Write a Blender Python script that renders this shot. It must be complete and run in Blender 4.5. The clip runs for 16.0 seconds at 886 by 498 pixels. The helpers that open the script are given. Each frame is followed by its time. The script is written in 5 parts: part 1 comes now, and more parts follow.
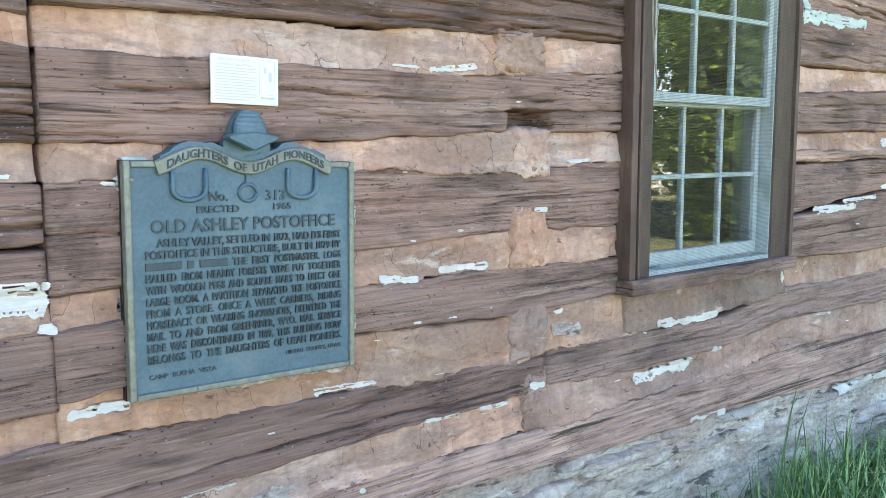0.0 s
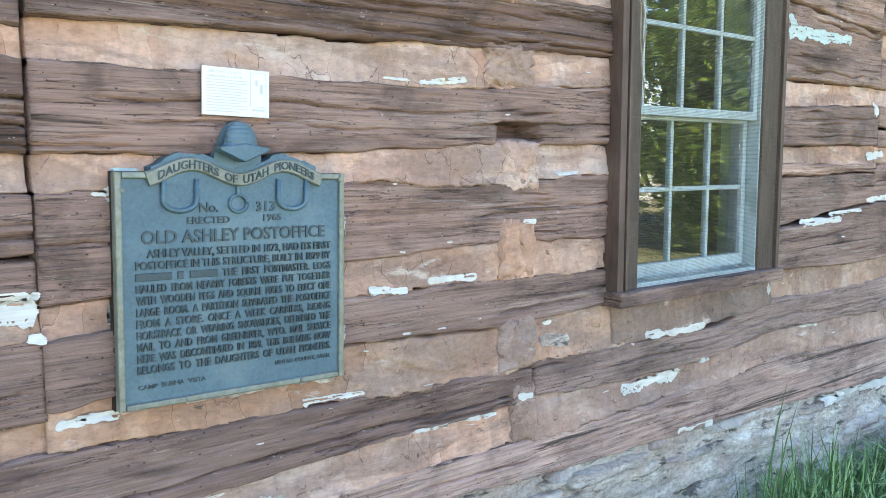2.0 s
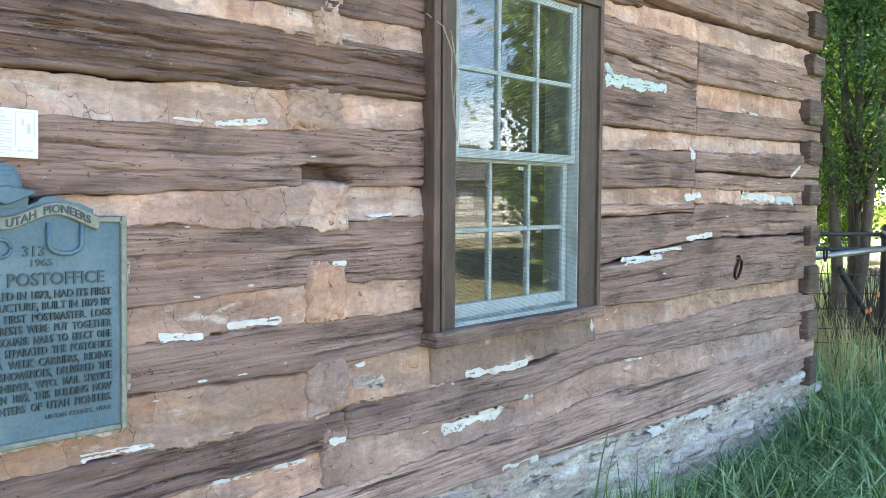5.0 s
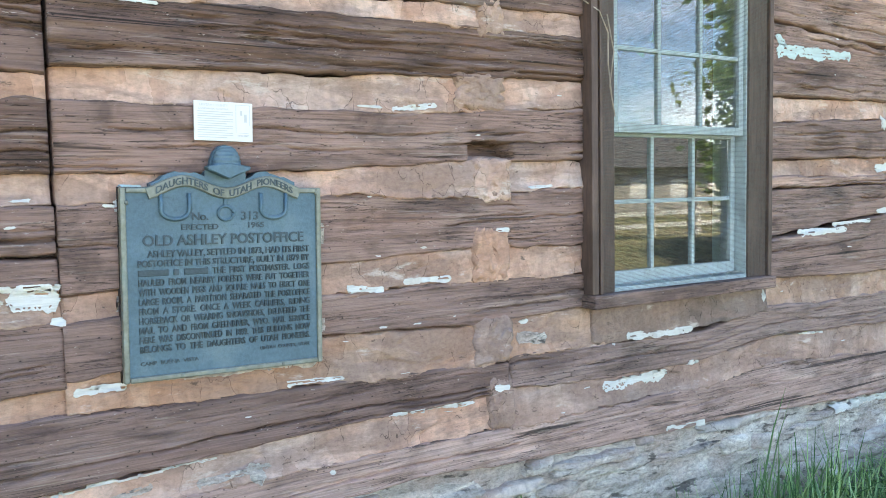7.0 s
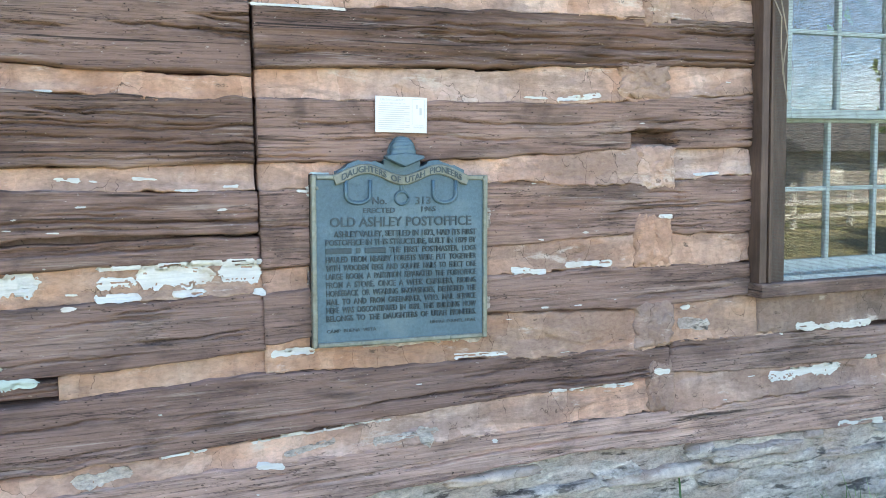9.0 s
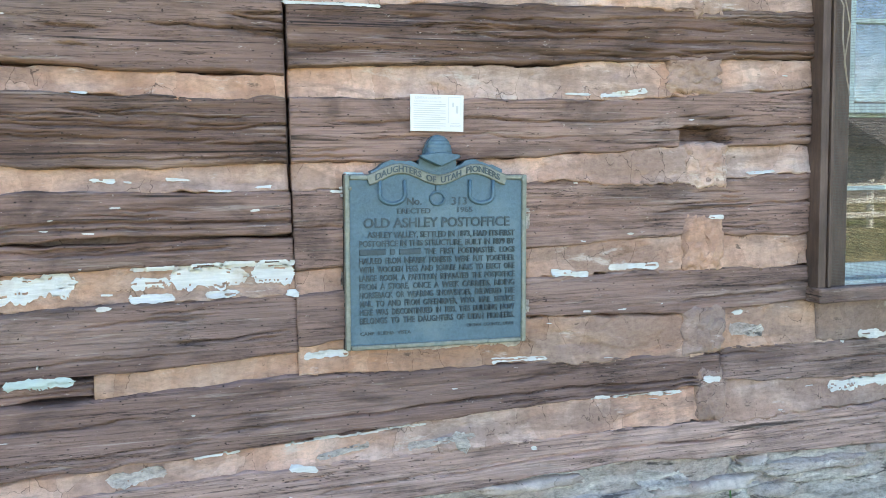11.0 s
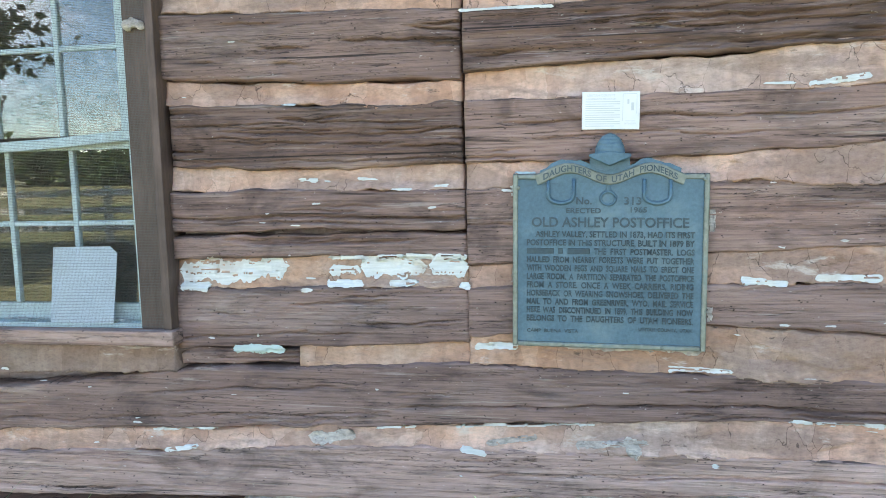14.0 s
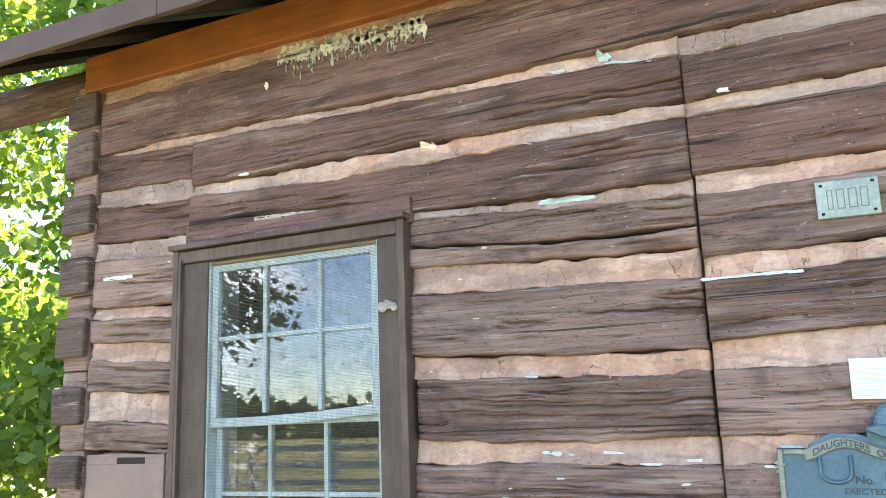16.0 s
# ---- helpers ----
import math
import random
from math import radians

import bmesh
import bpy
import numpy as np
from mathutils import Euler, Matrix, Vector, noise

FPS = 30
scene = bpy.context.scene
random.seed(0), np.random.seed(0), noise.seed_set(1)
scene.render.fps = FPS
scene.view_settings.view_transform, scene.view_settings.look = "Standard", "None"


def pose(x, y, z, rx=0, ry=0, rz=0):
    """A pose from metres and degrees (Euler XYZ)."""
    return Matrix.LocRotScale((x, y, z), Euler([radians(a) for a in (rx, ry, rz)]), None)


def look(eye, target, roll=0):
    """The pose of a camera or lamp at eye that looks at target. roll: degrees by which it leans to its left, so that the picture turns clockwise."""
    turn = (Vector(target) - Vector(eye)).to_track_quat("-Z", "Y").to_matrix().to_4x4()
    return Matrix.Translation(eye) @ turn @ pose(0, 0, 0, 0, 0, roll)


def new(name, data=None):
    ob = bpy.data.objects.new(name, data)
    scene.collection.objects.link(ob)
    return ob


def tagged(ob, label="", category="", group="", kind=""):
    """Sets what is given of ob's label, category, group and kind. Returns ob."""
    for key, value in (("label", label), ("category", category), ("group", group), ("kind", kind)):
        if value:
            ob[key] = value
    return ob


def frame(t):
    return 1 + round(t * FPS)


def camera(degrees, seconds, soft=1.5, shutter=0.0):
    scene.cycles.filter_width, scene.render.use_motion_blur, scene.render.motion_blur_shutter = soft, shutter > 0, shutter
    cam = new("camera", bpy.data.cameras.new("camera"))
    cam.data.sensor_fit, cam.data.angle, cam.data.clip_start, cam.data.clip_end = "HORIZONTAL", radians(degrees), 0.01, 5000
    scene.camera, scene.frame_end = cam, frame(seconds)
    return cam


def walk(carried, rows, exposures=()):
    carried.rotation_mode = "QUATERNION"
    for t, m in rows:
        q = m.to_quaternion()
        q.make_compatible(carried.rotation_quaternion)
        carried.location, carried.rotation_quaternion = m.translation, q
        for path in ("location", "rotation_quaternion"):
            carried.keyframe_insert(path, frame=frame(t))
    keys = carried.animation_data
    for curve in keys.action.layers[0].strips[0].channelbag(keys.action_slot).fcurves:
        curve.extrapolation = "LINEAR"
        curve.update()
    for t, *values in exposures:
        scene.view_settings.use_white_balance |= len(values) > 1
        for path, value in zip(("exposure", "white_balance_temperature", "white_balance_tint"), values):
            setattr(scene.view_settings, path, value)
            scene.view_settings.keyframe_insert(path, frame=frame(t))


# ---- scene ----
cam = camera(56.9, 16.0, soft=0.5)
PATH = [
    (0, (-0.573, 0.087, 1.721), (0.655, 1.647, 1.481), -0.3),
    (0.5, (-0.577, 0.081, 1.724), (0.653, 1.641, 1.489), -0.3),
    (1, (-0.578, 0.079, 1.728), (0.653, 1.639, 1.496), -0.1),
    (1.5, (-0.582, 0.08, 1.719), (0.663, 1.63, 1.502), -0.2),
    (2, (-0.58, 0.072, 1.726), (0.668, 1.62, 1.511), -0.0),
    (2.5, (-0.58, 0.065, 1.729), (0.684, 1.605, 1.554), -0.1),
    (3, (-0.563, 0.059, 1.742), (0.798, 1.516, 1.579), -0.0),
    (3.5, (-0.535, 0.059, 1.747), (1.031, 1.297, 1.626), -0.6),
    (3.7, (-0.527, 0.058, 1.747), (1.081, 1.241, 1.627), -0.8),
    (6, (-0.314, -0.252, 1.742), (0.987, 1.261, 1.603), 0.1),
    (6.5, (-0.385, -0.327, 1.716), (0.861, 1.231, 1.575), -0.9),
    (7, (-0.457, -0.441, 1.677), (0.606, 1.247, 1.533), -1.1),
    (7.5, (-0.469, -0.531, 1.676), (0.435, 1.245, 1.507), -1.4),
    (8, (-0.469, -0.582, 1.667), (0.316, 1.249, 1.499), -1.4),
    (8.5, (-0.488, -0.587, 1.672), (0.232, 1.271, 1.502), -1.3),
    (9, (-0.496, -0.604, 1.684), (0.184, 1.269, 1.511), -1.0),
    (11.5, (-0.283, -0.535, 1.692), (0.112, 1.418, 1.524), -1.4),
    (12, (-0.071, -0.471, 1.688), (-0.049, 1.523, 1.539), -2.2),
    (12.5, (0.038, -0.456, 1.744), (-0.128, 1.522, 1.498), -3.2),
    (13, (0.12, -0.536, 1.743), (-0.096, 1.438, 1.503), -3.1),
    (13.5, (0.209, -0.61, 1.741), (-0.129, 1.348, 1.512), -2.1),
    (14, (0.255, -0.649, 1.758), (-0.111, 1.305, 1.538), -1.5),
    (14.5, (0.249, -0.672, 1.774), (-0.212, 1.267, 1.613), -1.6),
    (15, (0.241, -0.667, 1.769), (-0.41, 1.224, 1.717), -2.0),
    (15.2, (0.227, -0.655, 1.815), (-0.444, 1.226, 1.926), -2.9),
    (15.4, (0.216, -0.649, 1.848), (-0.44, 1.22, 2.128), -3.5),
    (15.5, (0.224, -0.648, 1.85), (-0.431, 1.208, 2.205), -3.5),
    (16, (0.168, -0.678, 1.832), (-0.654, 1.101, 2.232), -2.1),
]
walk(cam, [(t, look(eye, target, roll)) for t, eye, target, roll in PATH], [(0.0, 2.70, 7300, 8), (3.5, 2.76, 7200, 8), (6.0, 2.66, 7300, 9), (9.0, 2.63, 7300, 9), (12.0, 2.58, 7200, 7), (14.5, 2.56, 7130, 6), (15.0, 2.57, 7150, 7), (15.5, 2.55, 7330, 9), (16.0, 2.82, 7180, 10)])

# ---- world and light ----
EL, AZ = radians(56), radians(-28)
world = bpy.data.worlds.new("sky")
scene.world = world
world.use_nodes = True
wn, wl = world.node_tree.nodes, world.node_tree.links
sky = wn.new("ShaderNodeTexSky")
sky.sky_type, sky.sun_disc, sky.sun_elevation, sky.sun_rotation = "NISHITA", False, EL, AZ
sky.dust_density, sky.ozone_density, sky.altitude = 0.1, 3.0, 1600
wc, wm = wn.new("ShaderNodeTexCoord"), wn.new("ShaderNodeMapping")
wm.inputs["Scale"].default_value = (1, 1, 2.2)
cloud, cr, cmix = wn.new("ShaderNodeTexNoise"), wn.new("ShaderNodeValToRGB"), wn.new("ShaderNodeMixRGB")
cloud.inputs["Scale"].default_value, cloud.inputs["Detail"].default_value = 2.6, 8
cr.color_ramp.elements[0].position, cr.color_ramp.elements[1].position = 0.40, 0.60
cmix.inputs["Color2"].default_value = (11, 11.5, 12.5, 1)
wl.new(wc.outputs["Generated"], wm.inputs["Vector"])
wl.new(wm.outputs["Vector"], cloud.inputs["Vector"])
wz, wa = wn.new("ShaderNodeSeparateXYZ"), wn.new("ShaderNodeMath")
wa.operation, wa.inputs[1].default_value = "MULTIPLY_ADD", -0.85
wl.new(wc.outputs["Generated"], wz.inputs[0])
wl.new(wz.outputs["Z"], wa.inputs[0])
wl.new(cloud.outputs["Fac"], wa.inputs[2])
wl.new(wa.outputs[0], cr.inputs["Fac"])
wl.new(cr.outputs["Color"], cmix.inputs["Fac"])
wl.new(sky.outputs["Color"], cmix.inputs["Color1"])
wl.new(cmix.outputs["Color"], wn["Background"].inputs["Color"])
wn["Background"].inputs["Strength"].default_value = 0.13
sun = new("sun", bpy.data.lights.new("sun", "SUN"))
sun.data.energy, sun.data.angle, sun.data.color = 5.0, radians(0.5), (1, 0.95, 0.86)
sun.matrix_world = look((0, 0, 0), (-math.sin(AZ) * math.cos(EL), -math.cos(AZ) * math.cos(EL), -math.sin(EL)))


# ---- materials ----
def material(name, build, rough=0.8, metal=0.0):
    m = bpy.data.materials.new(name)
    m.use_nodes = True
    t = m.node_tree
    p = t.nodes["Principled BSDF"]
    p.inputs["Roughness"].default_value, p.inputs["Metallic"].default_value = rough, metal
    build(t, p)
    return m


def coords(t, scale=(1, 1, 1), shift=0.0, source="Object"):
    """Object coordinates, scaled, moved for each object by its own random number."""
    c, m = t.nodes.new("ShaderNodeTexCoord"), t.nodes.new("ShaderNodeMapping")
    m.inputs["Scale"].default_value = scale
    t.links.new(c.outputs[source], m.inputs["Vector"])
    if shift:
        i, k = t.nodes.new("ShaderNodeObjectInfo"), t.nodes.new("ShaderNodeMath")
        k.operation, k.inputs[1].default_value = "MULTIPLY", shift
        t.links.new(i.outputs["Random"], k.inputs[0])
        t.links.new(k.outputs[0], m.inputs["Location"])
    return m.outputs["Vector"]


def noise_of(t, vec, scale=1.0, detail=4, rough=0.55, warp=0.0):
    n = t.nodes.new("ShaderNodeTexNoise")
    n.inputs["Scale"].default_value, n.inputs["Detail"].default_value = scale, detail
    n.inputs["Roughness"].default_value, n.inputs["Distortion"].default_value = rough, warp
    t.links.new(vec, n.inputs["Vector"])
    return n.outputs["Fac"]


def ramp(t, fac, *stops):
    r = t.nodes.new("ShaderNodeValToRGB")
    e = r.color_ramp.elements
    while len(e) < len(stops):
        e.new(0.5)
    for el, (pos, col) in zip(e, stops):
        el.position, el.color = pos, (*(col if isinstance(col, tuple) else (col,) * 3), 1)
    t.links.new(fac, r.inputs["Fac"])
    return r.outputs["Color"]


def mix(t, fac, a, b, how="MIX"):
    m = t.nodes.new("ShaderNodeMixRGB")
    m.blend_type = how
    for sock, v in (("Fac", fac), ("Color1", a), ("Color2", b)):
        if isinstance(v, (int, float)):
            m.inputs[sock].default_value = v if sock == "Fac" else (v, v, v, 1)
        elif isinstance(v, tuple):
            m.inputs[sock].default_value = (*v, 1)
        else:
            t.links.new(v, m.inputs[sock])
    return m.outputs["Color"]


def bump(t, p, height, strength=0.5, dist=0.01):
    b = t.nodes.new("ShaderNodeBump")
    b.inputs["Strength"].default_value, b.inputs["Distance"].default_value = strength, dist
    t.links.new(height, b.inputs["Height"])
    t.links.new(b.outputs["Normal"], p.inputs["Normal"])


def base(t, p, col):
    t.links.new(col, p.inputs["Base Color"])


def weathered(dark, mid, light, streak=0.75):
    """Old hewn timber: long grain, thin dark checks, knots, faded remains of brown paint, dust of white paint."""
    def build(t, p):
        g = noise_of(t, coords(t, (0.8, 5, 13), 9), 1, 6, 0.62, 0.5)
        col = ramp(t, g, (0.34, dark), (0.5, mid), (0.64, light))
        patch = noise_of(t, coords(t, (1.6, 3, 5), 4), 1, 6, 0.66, 0.6)
        grey = noise_of(t, coords(t, (1.1, 3, 6), 11), 1, 5, 0.62, 0.5)
        col = mix(t, ramp(t, grey, (0.54, 0.0), (0.68, 0.5)), col, (0.29, 0.245, 0.225))
        fine = noise_of(t, coords(t, (3.2, 30, 120), 5), 1, 6, 0.75, 0.3)
        worn = noise_of(t, coords(t, (1.3, 3, 7), 13), 1, 4, 0.6)
        col = mix(t, ramp(t, worn, (0.40, 0.3), (0.58, 0.92)), col, ramp(t, fine, (0.34, 0.36), (0.46, 0.95), (0.62, 1.38)), "MULTIPLY")
        broad = noise_of(t, coords(t, (1.0, 2, 3.2), 21), 1, 5, 0.6, 0.4)
        col = mix(t, 1.0, col, ramp(t, broad, (0.34, (0.74, 0.72, 0.73)), (0.5, (1.0, 1.0, 1.0)), (0.66, (1.28, 1.2, 1.14))), "MULTIPLY")
        paint = mix(t, 1.0, tuple(1.2 * u for u in mid), ramp(t, fine, (0.34, 0.5), (0.46, 0.95), (0.62, 1.28)), "MULTIPLY")
        col = mix(t, ramp(t, patch, (0.40, 0.0), (0.51, 0.72), (0.66, 0.9)), col, paint)
        stain = noise_of(t, coords(t, (2.6, 3, 6), 17), 1, 5, 0.65, 0.7)
        col = mix(t, 1.0, col, ramp(t, stain, (0.36, 0.62), (0.47, 1.0), (0.62, 1.16)), "MULTIPLY")
        lines = noise_of(t, coords(t, (1.7, 10, 34), 3), 1, 5, 0.55, 0.3)
        check = ramp(t, lines, (0.464, 1.0), (0.474, 0.06), (0.484, 1.0))
        where = noise_of(t, coords(t, (1.7, 4, 9), 6), 1, 3, 0.6)
        col = mix(t, ramp(t, where, (0.46, 0.0), (0.54, streak + 0.15)), col, mix(t, 1.0, col, check, "MULTIPLY"))
        deep = noise_of(t, coords(t, (0.55, 8, 26), 8), 1, 5, 0.6, 0.8)
        col = mix(t, 0.85, col, ramp(t, deep, (0.335, 0.1), (0.372, 1.0)), "MULTIPLY")
        split = noise_of(t, coords(t, (3.4, 14, 70), 14), 1, 4, 0.6, 0.2)
        some = noise_of(t, coords(t, (2.2, 4, 6), 15), 1, 3, 0.6)
        thin = ramp(t, split, (0.477, 1.0), (0.487, 0.22), (0.497, 1.0))
        col = mix(t, ramp(t, some, (0.50, 0.0), (0.58, 0.95)), col, mix(t, 1.0, col, thin, "MULTIPLY"))
        kn = t.nodes.new("ShaderNodeTexVoronoi")
        kn.voronoi_dimensions = "2D"
        sp, cb = t.nodes.new("ShaderNodeSeparateXYZ"), t.nodes.new("ShaderNodeCombineXYZ")
        t.links.new(coords(t, (1.7, 1, 3.0), 8), sp.inputs[0])
        t.links.new(sp.outputs["X"], cb.inputs["X"])
        t.links.new(sp.outputs["Z"], cb.inputs["Y"])
        t.links.new(cb.outputs[0], kn.inputs["Vector"])
        col = mix(t, 0.95, col, ramp(t, kn.outputs["Distance"], (0.012, 0.06), (0.022, 0.5), (0.032, 0.8), (0.06, 1.0)), "MULTIPLY")
        spots = noise_of(t, coords(t, (30, 40, 75), 2), 1, 4, 0.72)
        col = mix(t, ramp(t, spots, (0.665, 0.0), (0.70, 0.6)), col, (0.62, 0.56, 0.51))
        scuff = noise_of(t, coords(t, (2.2, 10, 48), 7), 1, 5, 0.7, 0.4)
        col = mix(t, ramp(t, scuff, (0.60, 0.0), (0.70, 0.55)), col, (0.50, 0.43, 0.385))
        holes = noise_of(t, coords(t, (55, 40, 75), 6), 1, 3, 0.6)
        col = mix(t, ramp(t, holes, (0.27, 0.85), (0.31, 0.0)), col, (0.03, 0.02, 0.017))
        i = t.nodes.new("ShaderNodeObjectInfo")
        col = mix(t, 1.0, col, ramp(t, i.outputs["Random"], (0, (0.84, 0.82, 0.81)), (1, (1.16, 1.11, 1.08))), "MULTIPLY")
        base(t, p, col)
        bump(t, p, mix(t, 1.0, mix(t, 0.35, fine, g), check, "MULTIPLY"), 0.7, 0.012)
    return build


def daub(a, b, c):
    """Smeared clay and lime mortar: soft trowelled tints, brown overpaint, crumbs, a few cracks."""
    def build(t, p):
        v = coords(t, (2.6, 1, 1.5), 7)
        n2 = t.nodes.new("ShaderNodeTexNoise")
        n2.inputs["Scale"].default_value, n2.inputs["Detail"].default_value = 3.0, 7
        t.links.new(v, n2.inputs["Vector"])
        wv = mix(t, 0.28, v, n2.outputs["Color"])
        w = noise_of(t, coords(t, (3.4, 6, 7), 4), 1, 7, 0.62, 0.4)
        vor = t.nodes.new("ShaderNodeTexVoronoi")
        t.links.new(wv, vor.inputs["Vector"])
        bw = t.nodes.new("ShaderNodeSeparateColor")
        t.links.new(vor.outputs["Color"], bw.inputs["Color"])
        col = ramp(t, w, (0.34, a), (0.5, b), (0.66, c))
        col = mix(t, 0.35, col, ramp(t, bw.outputs["Red"], (0.05, a), (0.5, b), (0.95, c)))
        stroke = noise_of(t, coords(t, (20, 8, 5), 12), 1, 5, 0.65, 0.6)
        col = mix(t, 0.6, col, ramp(t, stroke, (0.35, 0.78), (0.5, 1.0), (0.65, 1.16)), "MULTIPLY")
        rosy = noise_of(t, coords(t, (1.3, 2, 3), 19), 1, 4, 0.6)
        col = mix(t, 1.0, col, ramp(t, rosy, (0.38, (0.92, 0.97, 1.02)), (0.62, (1.08, 0.97, 0.90))), "MULTIPLY")
        grit = noise_of(t, coords(t, (45, 70, 80), 3), 1, 6, 0.78)
        col = mix(t, 0.6, col, ramp(t, grit, (0.32, 0.6), (0.5, 0.99), (0.68, 1.22)), "MULTIPLY")
        smear = noise_of(t, coords(t, (1.9, 3, 8), 8), 1, 7, 0.68, 0.3)
        col = mix(t, ramp(t, smear, (0.50, 0.0), (0.58, 0.62)), col, mix(t, 1.0, (0.29, 0.195, 0.16), ramp(t, grit, (0.3, 0.7), (0.65, 1.2)), "MULTIPLY"))
        chalk = noise_of(t, coords(t, (4, 6, 14), 23), 1, 7, 0.72, 0.3)
        col = mix(t, ramp(t, chalk, (0.60, 0.0), (0.68, 0.6)), col, (0.74, 0.66, 0.59))
        pits = noise_of(t, coords(t, (9, 12, 26), 5), 1, 6, 0.74)
        col = mix(t, ramp(t, pits, (0.31, 0.8), (0.36, 0.0)), col, (0.10, 0.07, 0.055))
        edge = t.nodes.new("ShaderNodeTexVoronoi")
        edge.feature = "DISTANCE_TO_EDGE"
        t.links.new(wv, edge.inputs["Vector"])
        crack = ramp(t, edge.outputs["Distance"], (0.0, 0.25), (0.010, 1.0))
        col = mix(t, ramp(t, w, (0.45, 1.0), (0.50, 0.0)), col, mix(t, 1.0, col, crack, "MULTIPLY"))
        base(t, p, col)
        bump(t, p, mix(t, 0.35, mix(t, 0.5, w, stroke), grit), 0.8, 0.016)
    return build


def plain(col, var=0.2, grain=(40, 40, 40), b=0.3, stain=None):
    def build(t, p):
        n, g = noise_of(t, coords(t, (5, 5, 5), 5), 1, 5, 0.6), noise_of(t, coords(t, grain, 3), 1, 4, 0.65)
        k = ramp(t, n, (0.3, 1 - var), (0.7, 1 + var))
        c = mix(t, 1.0, mix(t, 1.0, col, k, "MULTIPLY"), ramp(t, g, (0.3, 1 - var), (0.7, 1 + var * 0.6)), "MULTIPLY")
        if stain:
            c = mix(t, ramp(t, n, (0.55, 0.0), (0.68, 0.8)), c, stain)
        base(t, p, c)
        bump(t, p, g, b, 0.006)
    return build


LOG_WOOD = material("weathered_log", weathered((0.11, 0.067, 0.055), (0.245, 0.162, 0.137), (0.41, 0.305, 0.265)), 0.85)
DARK_LOG = material("dark_log", weathered((0.045, 0.026, 0.021), (0.14, 0.088, 0.072), (0.31, 0.235, 0.205), 0.9), 0.85)
# bleached wood; missing bounce light from the ground is put into its colour
LOW_LOG = material("bleached_bounce_lit_log", weathered((0.165, 0.108, 0.092), (0.315, 0.222, 0.193), (0.48, 0.38, 0.34)), 0.85)
# darker, redder wood; some of the eave's shade is in this colour too
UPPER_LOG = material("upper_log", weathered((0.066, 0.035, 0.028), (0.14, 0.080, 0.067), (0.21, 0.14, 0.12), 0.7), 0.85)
MID_LOG = material("brown_log", weathered((0.082, 0.050, 0.042), (0.19, 0.126, 0.108), (0.32, 0.24, 0.21)), 0.85)
BLOCK_WOOD = material("log_end", weathered((0.05, 0.033, 0.027), (0.105, 0.072, 0.06), (0.18, 0.135, 0.115)), 0.85)
PINK = material("pink_daub", daub((0.42, 0.265, 0.20), (0.58, 0.39, 0.305), (0.74, 0.57, 0.485)), 0.92)
TAN = material("tan_daub", daub((0.33, 0.205, 0.15), (0.50, 0.32, 0.24), (0.66, 0.475, 0.375)), 0.92)
RUST = material("rust_daub", daub((0.36, 0.21, 0.14), (0.50, 0.31, 0.215), (0.61, 0.44, 0.335)), 0.92)
GREY_DAUB = material("brown_daub", daub((0.31, 0.215, 0.18), (0.43, 0.31, 0.26), (0.54, 0.415, 0.355)), 0.92)


def rubble(t, p):
    """Layered lime mortar: pale ridges, grey-brown beds, dark ragged crevices."""
    lay = noise_of(t, coords(t, (4.0, 6, 17), 5), 1, 8, 0.72, 0.3)
    col = ramp(t, lay, (0.33, (0.32, 0.285, 0.25)), (0.45, (0.50, 0.455, 0.405)), (0.54, (0.64, 0.59, 0.525)), (0.64, (0.86, 0.83, 0.76)))
    tint = noise_of(t, coords(t, (3, 3, 4), 9), 1, 5, 0.6)
    col = mix(t, ramp(t, tint, (0.45, 0.0), (0.62, 0.7)), col, (0.50, 0.39, 0.335))
    grit = noise_of(t, coords(t, (45, 50, 70), 3), 1, 6, 0.78)
    col = mix(t, 0.9, col, ramp(t, grit, (0.32, 0.5), (0.5, 0.97), (0.68, 1.3)), "MULTIPLY")
    crev = noise_of(t, coords(t, (5, 8, 20), 4), 1, 6, 0.65, 0.3)
    col = mix(t, 1.0, col, ramp(t, crev, (0.37, 0.25), (0.42, 0.85), (0.47, 1.0)), "MULTIPLY")
    base(t, p, col)
    bump(t, p, mix(t, 0.5, lay, grit), 1.0, 0.018)


LIME = material("lime_mortar", rubble, 0.9)
PALE_MORTAR = material("pale_mortar", daub((0.36, 0.32, 0.29), (0.55, 0.50, 0.45), (0.72, 0.68, 0.62)), 0.9)
PANEL_DAUB = material("sill_daub", daub((0.19, 0.135, 0.11), (0.27, 0.195, 0.16), (0.36, 0.27, 0.225)), 0.9)
FOOTING = material("concrete", plain((0.30, 0.29, 0.29), 0.3, (25, 25, 25), 0.4, (0.42, 0.4, 0.38)), 0.9)
WHITE = material("white_paint_flake", plain((0.70, 0.70, 0.66), 0.14, (10, 60, 140), 0.5, (0.52, 0.46, 0.40)), 0.6)
AQUA = material("aqua_paint_flake", plain((0.52, 0.64, 0.63), 0.12, (15, 60, 90), 0.4), 0.6)
CREAM = material("cream_paint", plain((0.74, 0.68, 0.55), 0.15, (30, 60, 60), 0.4), 0.6)
TRIM = material("brown_trim_paint", plain((0.115, 0.075, 0.06), 0.3, (60, 60, 8), 0.4), 0.65)
SASH = material("pale_blue_sash_paint", plain((0.50, 0.60, 0.60), 0.16, (50, 50, 20), 0.4, (0.30, 0.35, 0.34)), 0.5)
YELLOWED = material("yellowed_wood", plain((0.28, 0.17, 0.08), 0.25, (8, 40, 60), 0.3), 0.7)
